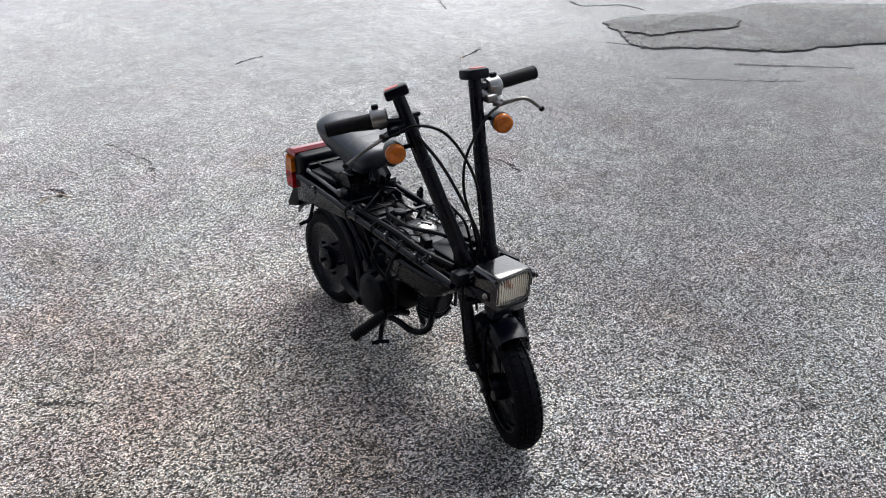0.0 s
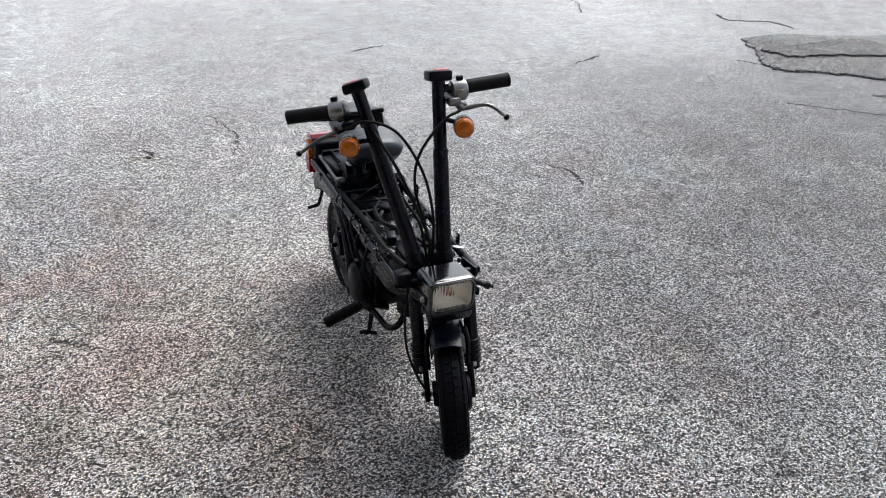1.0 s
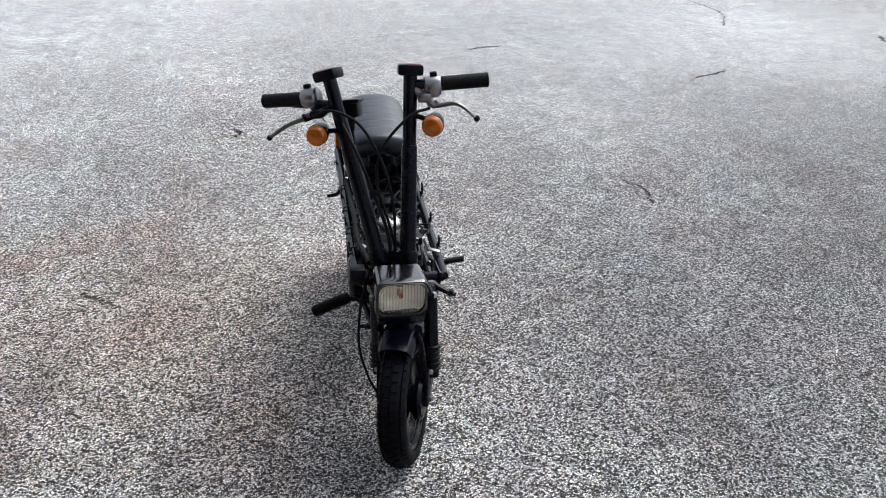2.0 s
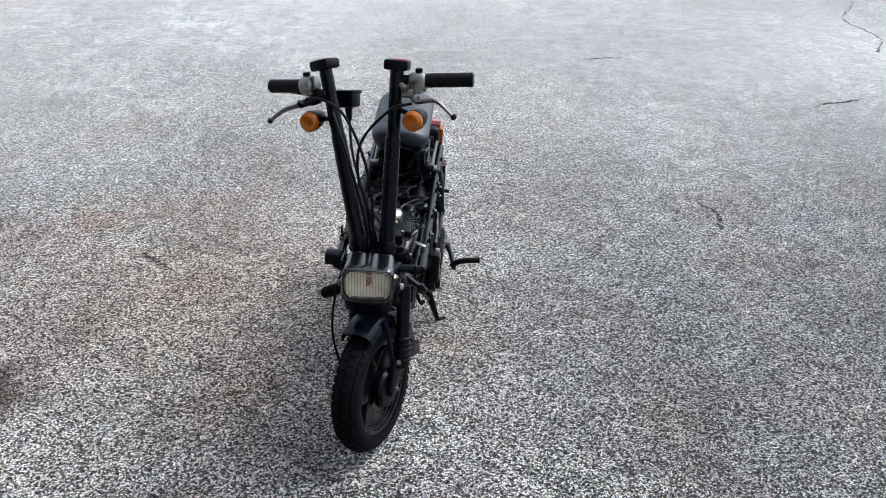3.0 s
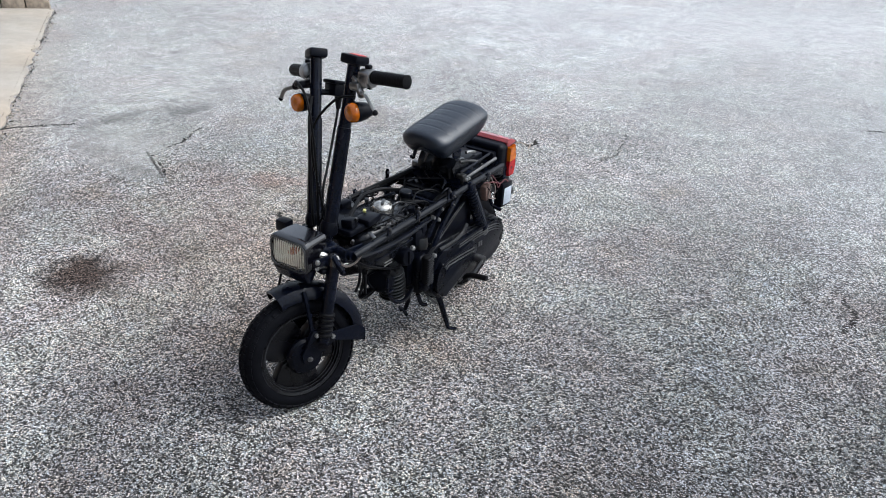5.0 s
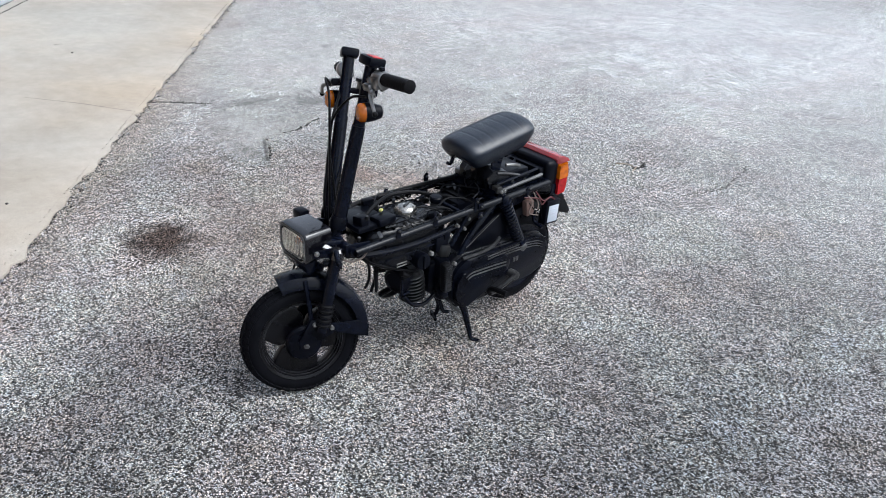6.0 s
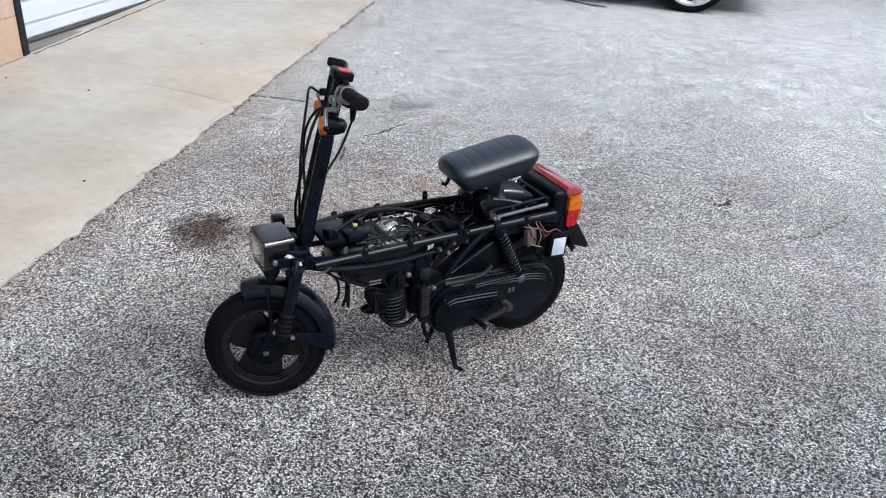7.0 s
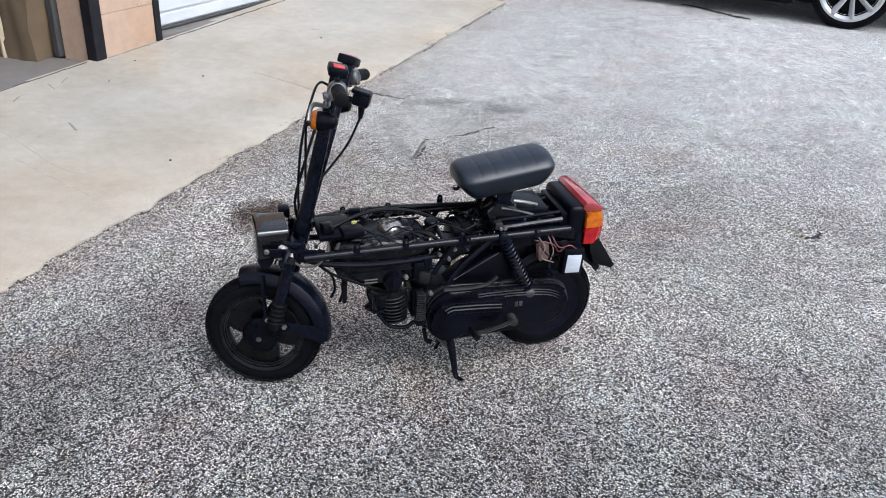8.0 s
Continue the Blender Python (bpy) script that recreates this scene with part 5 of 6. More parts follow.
def tray():
    """The sheet-metal floor between the rails that carries the folding seat."""
    bm = bmesh.new()
    box(bm, (0.115, 0, 0.462), (0.20, 0.168, 0.006), None, 0.002)
    for y in (-0.055, 0.0, 0.055):
        box(bm, (0.115, y, 0.468), (0.19, 0.012, 0.010), None, 0.003)
    tr = part("seat_tray", bm, BLACK, bike)
    part("tray_wall", plate(bmesh.new(), [(0.215, 0.464), (0.215, 0.395), (0.222, 0.395), (0.222, 0.470)], -0.085, 0.085, 0.001), BLACK, tr)
    for y0, y1 in ((0.068, 0.074), (-0.05, -0.04)):
        part("seat_rail", tube(bmesh.new(), [(0.02, y0, 0.487), (0.205, y1, 0.480)], 0.0048, 8, 1), BLACK, tr)
    part("latch_rod", tube(bmesh.new(), [(0.03, -0.02, 0.49), (0.10, 0.03, 0.496), (0.18, 0.05, 0.485)], 0.004, 8, 4), CAST, tr)
    for y in (-0.082, 0.082):
        part("pivot_lug", box(bmesh.new(), (0.207, y, 0.470), (0.022, 0.026, 0.022), None, 0.004), STEEL, tr)
    part("tool_box", box(bmesh.new(), (0.125, 0.0, 0.484), (0.150, 0.120, 0.038), Euler((0, radians(-4), 0)).to_matrix(), 0.006), PLASTIC, tr)
    rnd = random.Random(9)
    rings = []
    for i in range(15):
        y = -0.066 + 0.132 * i / 14
        k = rnd.uniform(-0.006, 0.006)
        rings.append([V((x + rnd.uniform(-0.006, 0.006), y, z + k + rnd.uniform(-0.006, 0.006))) for x, z in ((0.226, 0.468), (0.190, 0.466), (0.15, 0.476), (0.125, 0.490), (0.145, 0.504), (0.175, 0.517), (0.205, 0.522), (0.228, 0.500))])
    part("crumpled_cover", skin_bm(rings), TANK, tr, "crumpled black plastic cover", sharp=0.35)
    for y0, y1, z0, z1 in ((0.090, 0.086, 0.476, 0.462), (-0.088, -0.084, 0.476, 0.462)):
        part("seat_stay", tube(bmesh.new(), [(0.022, y0, z0), (0.194, y1, z1)], 0.0058, 10, 1), STEEL, tr, "bare steel seat stay")
    part("seat_stay", tube(bmesh.new(), [(0.085, 0.050, 0.506), (0.135, 0.066, 0.526), (0.160, 0.064, 0.530)], 0.0052, 10, 3), SILVER, tr, "pale worn steel stay")
    for x in (0.190, 0.202):
        bolt((x, 0.096, 0.464), (0, 1, 0), tr, 0.0060, SILVER, "hinge_nut")
    part("stay_tube", tube(bmesh.new(), [(0.195, 0.066, 0.512), (0.145, 0.068, 0.500), (0.09, 0.070, 0.482)], 0.0042, 8, 4), STEEL, tr, "bare steel stay")
    for y in (-0.074, 0.074):
        part("inner_panel", plate(bmesh.new(), [(-0.02, 0.462), (0.21, 0.462), (0.21, 0.40), (0.12, 0.39), (-0.02, 0.40)], y - 0.002, y + 0.002, 0.001), BLACK, tr)
    part("storage_tin", box(bmesh.new(), (0.10, -0.06, 0.478), (0.12, 0.045, 0.014), Euler((0, 0, 0.12)).to_matrix(), 0.003), CAST, tr)


tray()


def seat():
    up = Euler((0, radians(9), 0)).to_matrix()
    c = V((0.177, 0.0, 0.597))
    half = spline([(0.0, 0.043, 0), (0.034, 0.0405, 0), (0.062, 0.031, 0), (0.0785, 0.0175, 0), (0.0805, 0.006, 0), (0.0755, -0.014, 0), (0.066, -0.034, 0), (0.058, -0.043, 0), (0.046, -0.038, 0), (0.0, -0.020, 0)], 3)
    outline = [(p.x, p.y) for p in half] + [(-p.x, p.y) for p in reversed(half[1:-1])]
    rings = []
    n = 96
    for i in range(n + 1):
        u = -math.cos(math.pi * (0.015 + 0.97 * i / n))
        hf = (1 - abs(u) ** (16.0 if u > 0 else 8.0)) ** 0.34
        wf = (1 - abs(u) ** 9.0) ** 0.34
        x = 0.139 * u
        seam = sum(0.0013 * math.exp(-((x - q) / 0.0022) ** 2) for q in (0.078, 0.040, 0.002, -0.036, -0.074))
        ring = []
        for y, z in outline:
            zz = z * hf - (seam if z > 0.018 and abs(y) < 0.07 else 0.0)
            tuck = 1.0 - 0.17 * max(0.0, -z / 0.043) ** 1.3
            ring.append(c + up @ V((x * tuck, y * wf, zz)))
        rings.append(ring)
    st = part("seat", skin_bm(rings), VINYL, bike, "black vinyl pad with cross seams", sharp=1.2)
    part("seat_base", box(bmesh.new(), c + up @ V((0.0, 0, -0.026)), (0.190, 0.090, 0.014), up, 0.004), PLASTIC, st)
    for y in (-0.045, 0.045):
        bm = plate(bmesh.new(), [(0.150, 0.577), (0.205, 0.568), (0.200, 0.53), (0.195, 0.464), (0.160, 0.464), (0.165, 0.52)], y - 0.003, y + 0.003, 0.001)
        part("seat_bracket", bm, BLACK, st)
    part("seat_hook", tube(bmesh.new(), [(0.275, -0.035, 0.563), (0.283, -0.036, 0.545), (0.290, -0.037, 0.530), (0.302, -0.037, 0.534)], 0.0055, 8, 4), BLACK, st)


seat()


def tail_lamp():
    body = part("tail_lamp", box(box(bmesh.new(), (-0.026, 0, 0.454), (0.054, 0.190, 0.112), None, 0.014, 3), (0.006, 0, 0.455), (0.03, 0.16, 0.07), None, 0.006), PLASTIC, bike)
    inner, zc, zh = -0.048, 0.452, 0.074

    def shell(z0, z1, y0, y1, pad=0.0):
        rings = []
        for y in frange(y0, y1, 14):
            k = max(0.05, 1 - abs(y / 0.107) ** 7) ** 0.3
            ring = []
            for i in range(9):
                z = z0 + (z1 - z0) * i / 8
                q = (z - zc) / zh
                d = 0.064 * max(0.04, 1 - abs(q) ** (2.0 if q > 0 else 3.4)) ** 0.55 * (1.0 - 0.06 * q)
                ring.append(V((inner - d * k - pad, y, z)))
            ring += [V((inner, y, z1)), V((inner, y, z0))]
            rings.append(ring)
        return skin_bm(rings)

    part("red_lens", shell(0.396, 0.446, -0.104, 0.104), RED, body, "red plastic lens")
    part("red_lens", shell(0.4475, 0.492, -0.060, 0.060), RED, body, "red plastic lens")
    for sy in (-1, 1):
        part("amber_lens", shell(0.4475, 0.492, min(sy * 0.0615, sy * 0.105), max(sy * 0.0615, sy * 0.105), 0.001), AMBER, body, "amber turn signal lens")
    part("lamp_hood", plate(bmesh.new(), [(-0.038, 0.512), (-0.046, 0.521), (-0.064, 0.521), (-0.090, 0.510), (-0.106, 0.4950), (-0.050, 0.4935), (-0.038, 0.500)], -0.097, 0.097, 0.005), REDTOP, body, "faded red plastic hood")


tail_lamp()


def rear_details():
    bx = part("regulator_box", box(bmesh.new(), (-0.016, 0.106, 0.350), (0.062, 0.030, 0.082), Euler((0, radians(-3), 0)).to_matrix(), 0.004), PLASTIC, bike)
    st = part("label_plate", box(bmesh.new(), (-0.016, 0.1225, 0.346), (0.044, 0.002, 0.056), Euler((0, radians(-3), 0)).to_matrix(), 0.0006), STICKER, bx, "white paper label")
    for i in range(3):
        part("text_bar", box(bmesh.new(), (-0.016, 0.1242, 0.361 - i * 0.014), (0.030 - 0.006 * i, 0.001, 0.004), Euler((0, radians(-3), 0)).to_matrix(), 0), INK, st)
    part("bracket", plate(bmesh.new(), [(-0.05, 0.43), (-0.03, 0.43), (-0.02, 0.38), (-0.044, 0.38)], 0.092, 0.096, 0.001), BLACK, bike)
    part("ignition_coil", box(bmesh.new(), (0.068, 0.090, 0.378), (0.034, 0.024, 0.052), Euler((0, 0.15, 0)).to_matrix(), 0.006), COPPER, bike, "rusty brown ignition coil")
    part("mud_flap", plate(bmesh.new(), [(-0.085, 0.405), (-0.115, 0.392), (-0.185, 0.288), (-0.178, 0.276), (-0.115, 0.30), (-0.10, 0.34)], -0.055, 0.055, 0.002), RUBBER, bike)
    # inner fender over the rear wheel
    rings = []
    for i in range(17):
        a = radians(10 + 135 * i / 16)
        ring = []
        for f, dr in ((-1, -0.02), (-0.8, 0.0), (0, 0.004), (0.8, 0.0), (1, -0.02), (0.9, -0.02), (0.75, -0.004), (0, 0.0), (-0.75, -0.004), (-0.9, -0.02)):
            ring.append(V((0.005 - math.cos(a) * -(0.186 + dr), f * 0.048, 0.170 + math.sin(a) * (0.186 + dr))))
        rings.append(ring)
    part("rear_fender", skin_bm(rings), PLASTIC, bike)
    for k, (p, c) in enumerate((([(0.09, 0.10, 0.43), (0.07, 0.108, 0.40), (0.075, 0.104, 0.365), (0.04, 0.110, 0.35)], WIRE_PALE), ([(0.10, 0.098, 0.42), (0.05, 0.112, 0.41), (0.03, 0.112, 0.385), (0.01, 0.11, 0.395)], WIRE_RED), ([(0.05, 0.098, 0.43), (0.03, 0.115, 0.40), (0.0, 0.118, 0.405), (-0.02, 0.118, 0.392)], WIRE_RED), ([(0.08, 0.10, 0.40), (0.055, 0.112, 0.37), (0.03, 0.110, 0.375), (0.02, 0.108, 0.34)], RUBBER), ([(0.06, 0.098, 0.43), (0.045, 0.110, 0.39), (0.05, 0.110, 0.36)], WIRE_PALE))):
        cable(p, 0.0018, "wire", c)


rear_details()


def shock():
    a, b = V((0.198, 0.104, 0.445)), V((0.105, 0.110, 0.262))
    d = (b - a).normalized()
    sh = part("shock_absorber", tube(bmesh.new(), [a.lerp(b, 0.02), b], 0.0085, 12, 1), STEEL, bike)
    part("shock_sleeve", tube(bmesh.new(), [a, a.lerp(b, 0.35)], 0.0135, 14, 1), BLACK, sh)
    u = d.orthogonal().normalized()
    w = d.cross(u)
    turns, pts = 13, []
    for i in range(turns * 10 + 1):
        t = i / (turns * 10)
        an = 2 * math.pi * turns * t
        pts.append(a.lerp(b, 0.08 + 0.80 * t) + u * math.cos(an) * 0.0172 + w * math.sin(an) * 0.0172)
    part("coil_spring", tube(bmesh.new(), pts, 0.0033, 6, 1), BLACK, sh)
    for t, r in ((0.05, 0.021), (0.90, 0.021)):
        part("spring_seat", lathe(bmesh.new(), [(r * 0.6, -0.005), (r, -0.003), (r, 0.003), (r * 0.6, 0.005)], axis(a.lerp(b, t), d), 18), BLACK, sh)
    for p in (a, b):
        part("shock_eye", lathe(bmesh.new(), [(0.014, -0.012), (0.015, 0.0), (0.014, 0.012), (0.007, 0.016)], axis(p, (0, 1, 0)), 16), STEEL if p is b else BLACK, sh)


shock()


# ---- engine ----
def engine():
    eng = part("engine", box(box(bmesh.new(), (0.335, 0.012, 0.215), (0.155, 0.150, 0.130), None, 0.02, 3), (0.40, 0.0, 0.225), (0.07, 0.11, 0.10), None, 0.012, 2), CAST, bike)
    # drive cover on the left side
    cvt = part("drive_cover", plate(bmesh.new(), hull((0.325, 0.212), 0.082, (0.048, 0.216), 0.066, 18), 0.060, 0.122, 0.010), CAST, eng)
    # lips in the lighter black carry the cover's edge highlight as colour
    part("cover_lip", plate(bmesh.new(), hull((0.325, 0.212), 0.087, (0.046, 0.216), 0.071, 18), 0.084, 0.094, 0.002), EDGE, cvt)
    part("cover_lip", plate(bmesh.new(), hull((0.325, 0.212), 0.0845, (0.047, 0.216), 0.0685, 18), 0.104, 0.109, 0.0015), EDGE, cvt)
    part("clutch_cover", plate(bmesh.new(), hull((0.330, 0.206), 0.066, (0.205, 0.238), 0.032, 18), 0.118, 0.136, 0.007), CAST, cvt)
    for k in range(4):
        rr = 0.060 - 0.011 * k
        part("cover_rib", tube(bmesh.new(), [(0.330 + rr * math.cos(q), 0.137, 0.206 + rr * math.sin(q)) for q in frange(0.9, 1.75, 3)] + [(0.25, 0.137, 0.262 - 0.011 * k), (0.195, 0.137, 0.256 - 0.010 * k)], 0.0022, 6, 4), STEEL if k in (1, 2) else CAST, cvt)
    for k in range(2, 3):
        z = 0.262 + 0.010 * k
        part("cover_rib", tube(bmesh.new(), [(0.372 - 0.014 * k, 0.124, z - 0.030), (0.352 - 0.008 * k, 0.125, z - 0.006), (0.31, 0.125, z + 0.002), (0.22, 0.124, z - 0.002), (0.17, 0.122, z - 0.012)] if k < 2 else [(0.30, 0.122, 0.286), (0.17, 0.121, 0.287), (0.05, 0.120, 0.282), (0.0, 0.118, 0.262)], 0.0035, 6, 5), STEEL if k == 1 else CAST, cvt)
    for a, z in ((0.145, 0.232), (0.132, 0.232)):
        part("badge", box(bmesh.new(), (a, 0.1232, z), (0.010, 0.002, 0.016), None, 0.0006), STEEL, cvt)
    for a, z in ((0.025, 0.270), (0.10, 0.281), (0.185, 0.285), (0.26, 0.290), (0.0, 0.18), (0.10, 0.150), (0.21, 0.138)):
        bolt((a, 0.096, z), (0, 1, 0), cvt, 0.006)
    for k in range(3):
        d = 0.0085 * k
        part("cover_rib", tube(bmesh.new(), [(0.262, 0.1225, 0.277 - d), (0.200, 0.1225, 0.279 - d), (0.12, 0.122, 0.277 - d), (0.05, 0.121, 0.268 - d), (0.012, 0.120, 0.252 - d)], 0.0022, 6, 5), STEEL, cvt)
    # swing arm bar above the cover
    part("cover_bar", tube(bmesh.new(), [(0.36, 0.115, 0.298), (0.29, 0.115, 0.296), (0.235, 0.112, 0.301), (0.205, 0.110, 0.322)], 0.006, 8, 5), BRONZE, eng)
    # kick starter
    ks = part("kick_starter", tube(bmesh.new(), [(0.162, 0.146, 0.190), (0.20, 0.156, 0.186), (0.262, 0.168, 0.182), (0.292, 0.172, 0.184)], 0.0085, 8, 5, flat=0.75), BRONZE, eng)
    part("kick_boss", lathe(bmesh.new(), [(0.013, -0.03), (0.015, 0.0), (0.012, 0.012), (0.005, 0.014)], axis((0.158, 0.142, 0.190), (0, 1, 0)), 14), STEEL, ks)
    part("kick_pedal", tube(bmesh.new(), [(0.290, 0.166, 0.190), (0.296, 0.180, 0.206), (0.300, 0.205, 0.216), (0.301, 0.248, 0.222)], 0.0085, 10, 4), RUBBER, ks)
    # folded foot peg, left
    peg = part("foot_peg", box(bmesh.new(), (0.427, 0.118, 0.262), (0.026, 0.024, 0.094), Euler((0, radians(4), 0)).to_matrix(), 0.006), RUBBER, bike)
    for k in range(12):
        part("peg_rib", box(bmesh.new(), (0.427, 0.131, 0.222 + k * 0.0072), (0.026, 0.008, 0.0036), None, 0.001), EDGE, peg)
    part("peg_hinge", box(bmesh.new(), (0.424, 0.108, 0.205), (0.026, 0.030, 0.026), None, 0.005), BLACK, peg)
    bolt((0.40, 0.125, 0.300), (0, 1, 0), peg, 0.007, SILVER)
    # right foot peg, folded out
    p0, p1 = V((0.452, -0.105, 0.204)), V((0.430, -0.198, 0.150))
    peg = part("foot_peg", tube(bmesh.new(), [p0, p1], 0.0145, 14, 1), RUBBER, bike)
    for k in range(13):
        part("peg_rib", lathe(bmesh.new(), [(0.0145, -0.002), (0.0170, -0.001), (0.0170, 0.001), (0.0145, 0.002)], axis(p0.lerp(p1, 0.10 + 0.07 * k), p1 - p0), 14, caps=False), RUBBER, peg)
    part("peg_bar", tube(bmesh.new(), [(0.44, -0.02, 0.170), (0.448, -0.07, 0.195), p0], 0.009, 8, 3), BLACK, peg)
    # flywheel cover, right
    part("flywheel_cover", lathe(bmesh.new(), [(0.066, 0.0), (0.064, 0.022), (0.052, 0.032), (0.02, 0.036), (0.003, 0.036)], axis((0.350, -0.062, 0.210), (0, -1, 0)), 30), CAST, eng)
    # cylinder with cooling fins
    cyl = part("cylinder", lathe(bmesh.new(), [(0.028, 0.0), (0.028, 0.100)], axis((0.478, 0.034, 0.172), (0.1, 0.0, 1.0)), 20), BRONZE, eng)
    for k in range(8):
        z = 0.178 + k * 0.0112
        r = 0.041 - 0.003 * abs(k - 3.5) / 3.5
        bm = lathe(bmesh.new(), [(0.024, -0.0020), (r, -0.0020), (r + 0.0012, 0.0), (r, 0.0020), (0.024, 0.0020)], axis((0.4795 + 0.0012 * k, 0.034, z), (0.1, 0, 1.0)), 26)
        part("cooling_fin", bm, BRONZE, cyl)
    part("cylinder_head", lathe(bmesh.new(), [(0.040, -0.030), (0.042, 0.0), (0.036, 0.010), (0.030, 0.011), (0.028, 0.008), (0.003, 0.008)], axis((0.535, 0.028, 0.245), (1, 0.25, -0.1)), 26), CAST, eng)
    part("spark_plug_cap", tube(bmesh.new(), [(0.50, 0.055, 0.275), (0.535, 0.078, 0.285), (0.56, 0.080, 0.30)], 0.008, 8, 4), RUBBER, eng)
    knob = part("intake_cap", lathe(bmesh.new(), [(0.021, -0.030), (0.0245, -0.020), (0.0255, 0.0), (0.022, 0.008), (0.004, 0.010)], axis((0.500, 0.098, 0.328), (0.1, 1, 0.12)), 26), PLASTIC, bike)
    part("cap_grip", box(bmesh.new(), (0.501, 0.109, 0.329), (0.008, 0.006, 0.040), None, 0.002), PLASTIC, knob)
    # exhaust
    ex = part("exhaust_pipe", tube(bmesh.new(), [(0.53, 0.0, 0.205), (0.545, -0.03, 0.175), (0.50, -0.045, 0.150), (0.43, -0.055, 0.155), (0.36, -0.075, 0.150), (0.28, -0.07, 0.150)], 0.009, 10, 6), CAST, bike)
    part("muffler", tube(bmesh.new(), [(0.28, -0.070, 0.150), (0.22, -0.062, 0.150), (0.17, -0.058, 0.158)], 0.018, 14, 4), CAST, ex)
    part("lower_loop", tube(bmesh.new(), [(0.53, 0.058, 0.205), (0.50, 0.064, 0.168), (0.455, 0.066, 0.158), (0.42, 0.066, 0.178)], 0.006, 8, 5), BLACK, eng)
    part("bracket", box(bmesh.new(), (0.545, 0.066, 0.243), (0.006, 0.008, 0.055), None, 0.001), BLACK, eng)
    part("bracket", box(bmesh.new(), (0.532, 0.066, 0.219), (0.030, 0.008, 0.007), None, 0.001), BLACK, eng)
    # air box behind the engine
    ab = part("air_box", plate(bmesh.new(), [(0.345, 0.300), (0.300, 0.335), (0.205, 0.390), (0.165, 0.392), (0.150, 0.300), (0.20, 0.290)], 0.025, 0.092, 0.006), PLASTIC, bike)
    part("cover_edge", tube(bmesh.new(), [(0.328, 0.0935, 0.315), (0.20, 0.0935, 0.388)], 0.0014, 6, 1), STEEL, ab)
    part("carburettor", box(box(bmesh.new(), (0.415, 0.062, 0.352), (0.050, 0.050, 0.050), None, 0.008), (0.40, 0.075, 0.375), (0.024, 0.03, 0.03), None, 0.006), CAST, bike)
    part("carburettor_bowl", lathe(bmesh.new(), [(0.020, 0), (0.022, 0.02), (0.018, 0.034)], axis((0.405, 0.078, 0.345), (0.2, 0.2, -1)), 16), BRONZE, bike)
    bolt((0.462, 0.092, 0.338), (0, 1, 0), bike, 0.0075, SILVER)
    for k, (a, z) in enumerate(((0.372, 0.402), (0.345, 0.386), (0.33, 0.414))):
        bolt((a, 0.098, z), (0, 1, 0), bike, 0.006, SILVER)


engine()


def side_stand():
    st = part("side_stand", tube(bmesh.new(), [(0.335, 0.088, 0.150), (0.325, 0.104, 0.100), (0.318, 0.120, 0.045), (0.314, 0.132, 0.012), (0.300, 0.152, 0.008)], (0.017, 0.0060), 10, 6, flat=0.75), BLACK, bike)
    part("stand_pivot", box(bmesh.new(), (0.340, 0.086, 0.145), (0.050, 0.030, 0.035), None, 0.006), CAST, st)
    part("stand_spring", tube(bmesh.new(), [(0.37, 0.088, 0.132), (0.345, 0.098, 0.105), (0.322, 0.110, 0.085)], 0.0045, 7, 3), STEEL, st)
    part("stand_lug", tube(bmesh.new(), [(0.40, 0.070, 0.150), (0.395, 0.082, 0.118), (0.38, 0.09, 0.112)], 0.006, 8, 4), BLACK, st)


side_stand()


def loose_ends():
    """Centre stand leg, a stub beside the lamp, ties that bind the loom to the rail."""
    leg = part("centre_stand", tube(bmesh.new(), [(0.345, -0.030, 0.140), (0.322, -0.025, 0.080), (0.314, -0.026, 0.050), (0.318, -0.034, 0.018), (0.324, -0.048, 0.012)], (0.010, 0.0055), 8, 5), BLACK, bike)
    part("stand_foot", tube(bmesh.new(), [(0.312, -0.060, 0.010), (0.320, -0.040, 0.013), (0.336, -0.014, 0.012)], 0.006, 8, 3), BLACK, leg)
    stub = part("lamp_stub", tube(bmesh.new(), [(0.772, 0.070, 0.432), (0.784, 0.096, 0.420), (0.793, 0.120, 0.412)], (0.0085, 0.0045), 8, 3), BLACK, bike)
    bolt((0.789, 0.108, 0.417), (0.25, 0.9, -0.3), stub, 0.009, PLASTIC, "stub_nut")
    for x in (0.62, 0.52, 0.40, 0.27):
        part("cable_tie", lathe(bmesh.new(), [(0.0150, -0.003), (0.0172, -0.002), (0.0172, 0.002), (0.0150, 0.003)], axis((x, -0.098, 0.4425 + 0.0245 * (0.4 - x) * 0.4), (1, 0, 0)), 14, caps=False), RUBBER, bike)
    for x, y, z, d in ((0.655, 0.046, 0.486, (0.2, 0.3, 1)), (0.548, 0.072, 0.452, (0, 0.6, 1)), (0.43, 0.084, 0.446, (0, 0.5, 1)), (0.70, 0.070, 0.447, (0.1, 0.4, 1))):
        bolt((x, y, z), d, bike, 0.0052, STEEL)
    for x, z in ((0.302, 0.452), (0.302, 0.424)):
        tab = part("rail_clip", box(bmesh.new(), (x, 0.1155, z), (0.018, 0.004, 0.018), None, 0.001), BLACK, bike)
        bolt((x, 0.118, z), (0, 1, 0), tab, 0.0032, STEEL)


loose_ends()


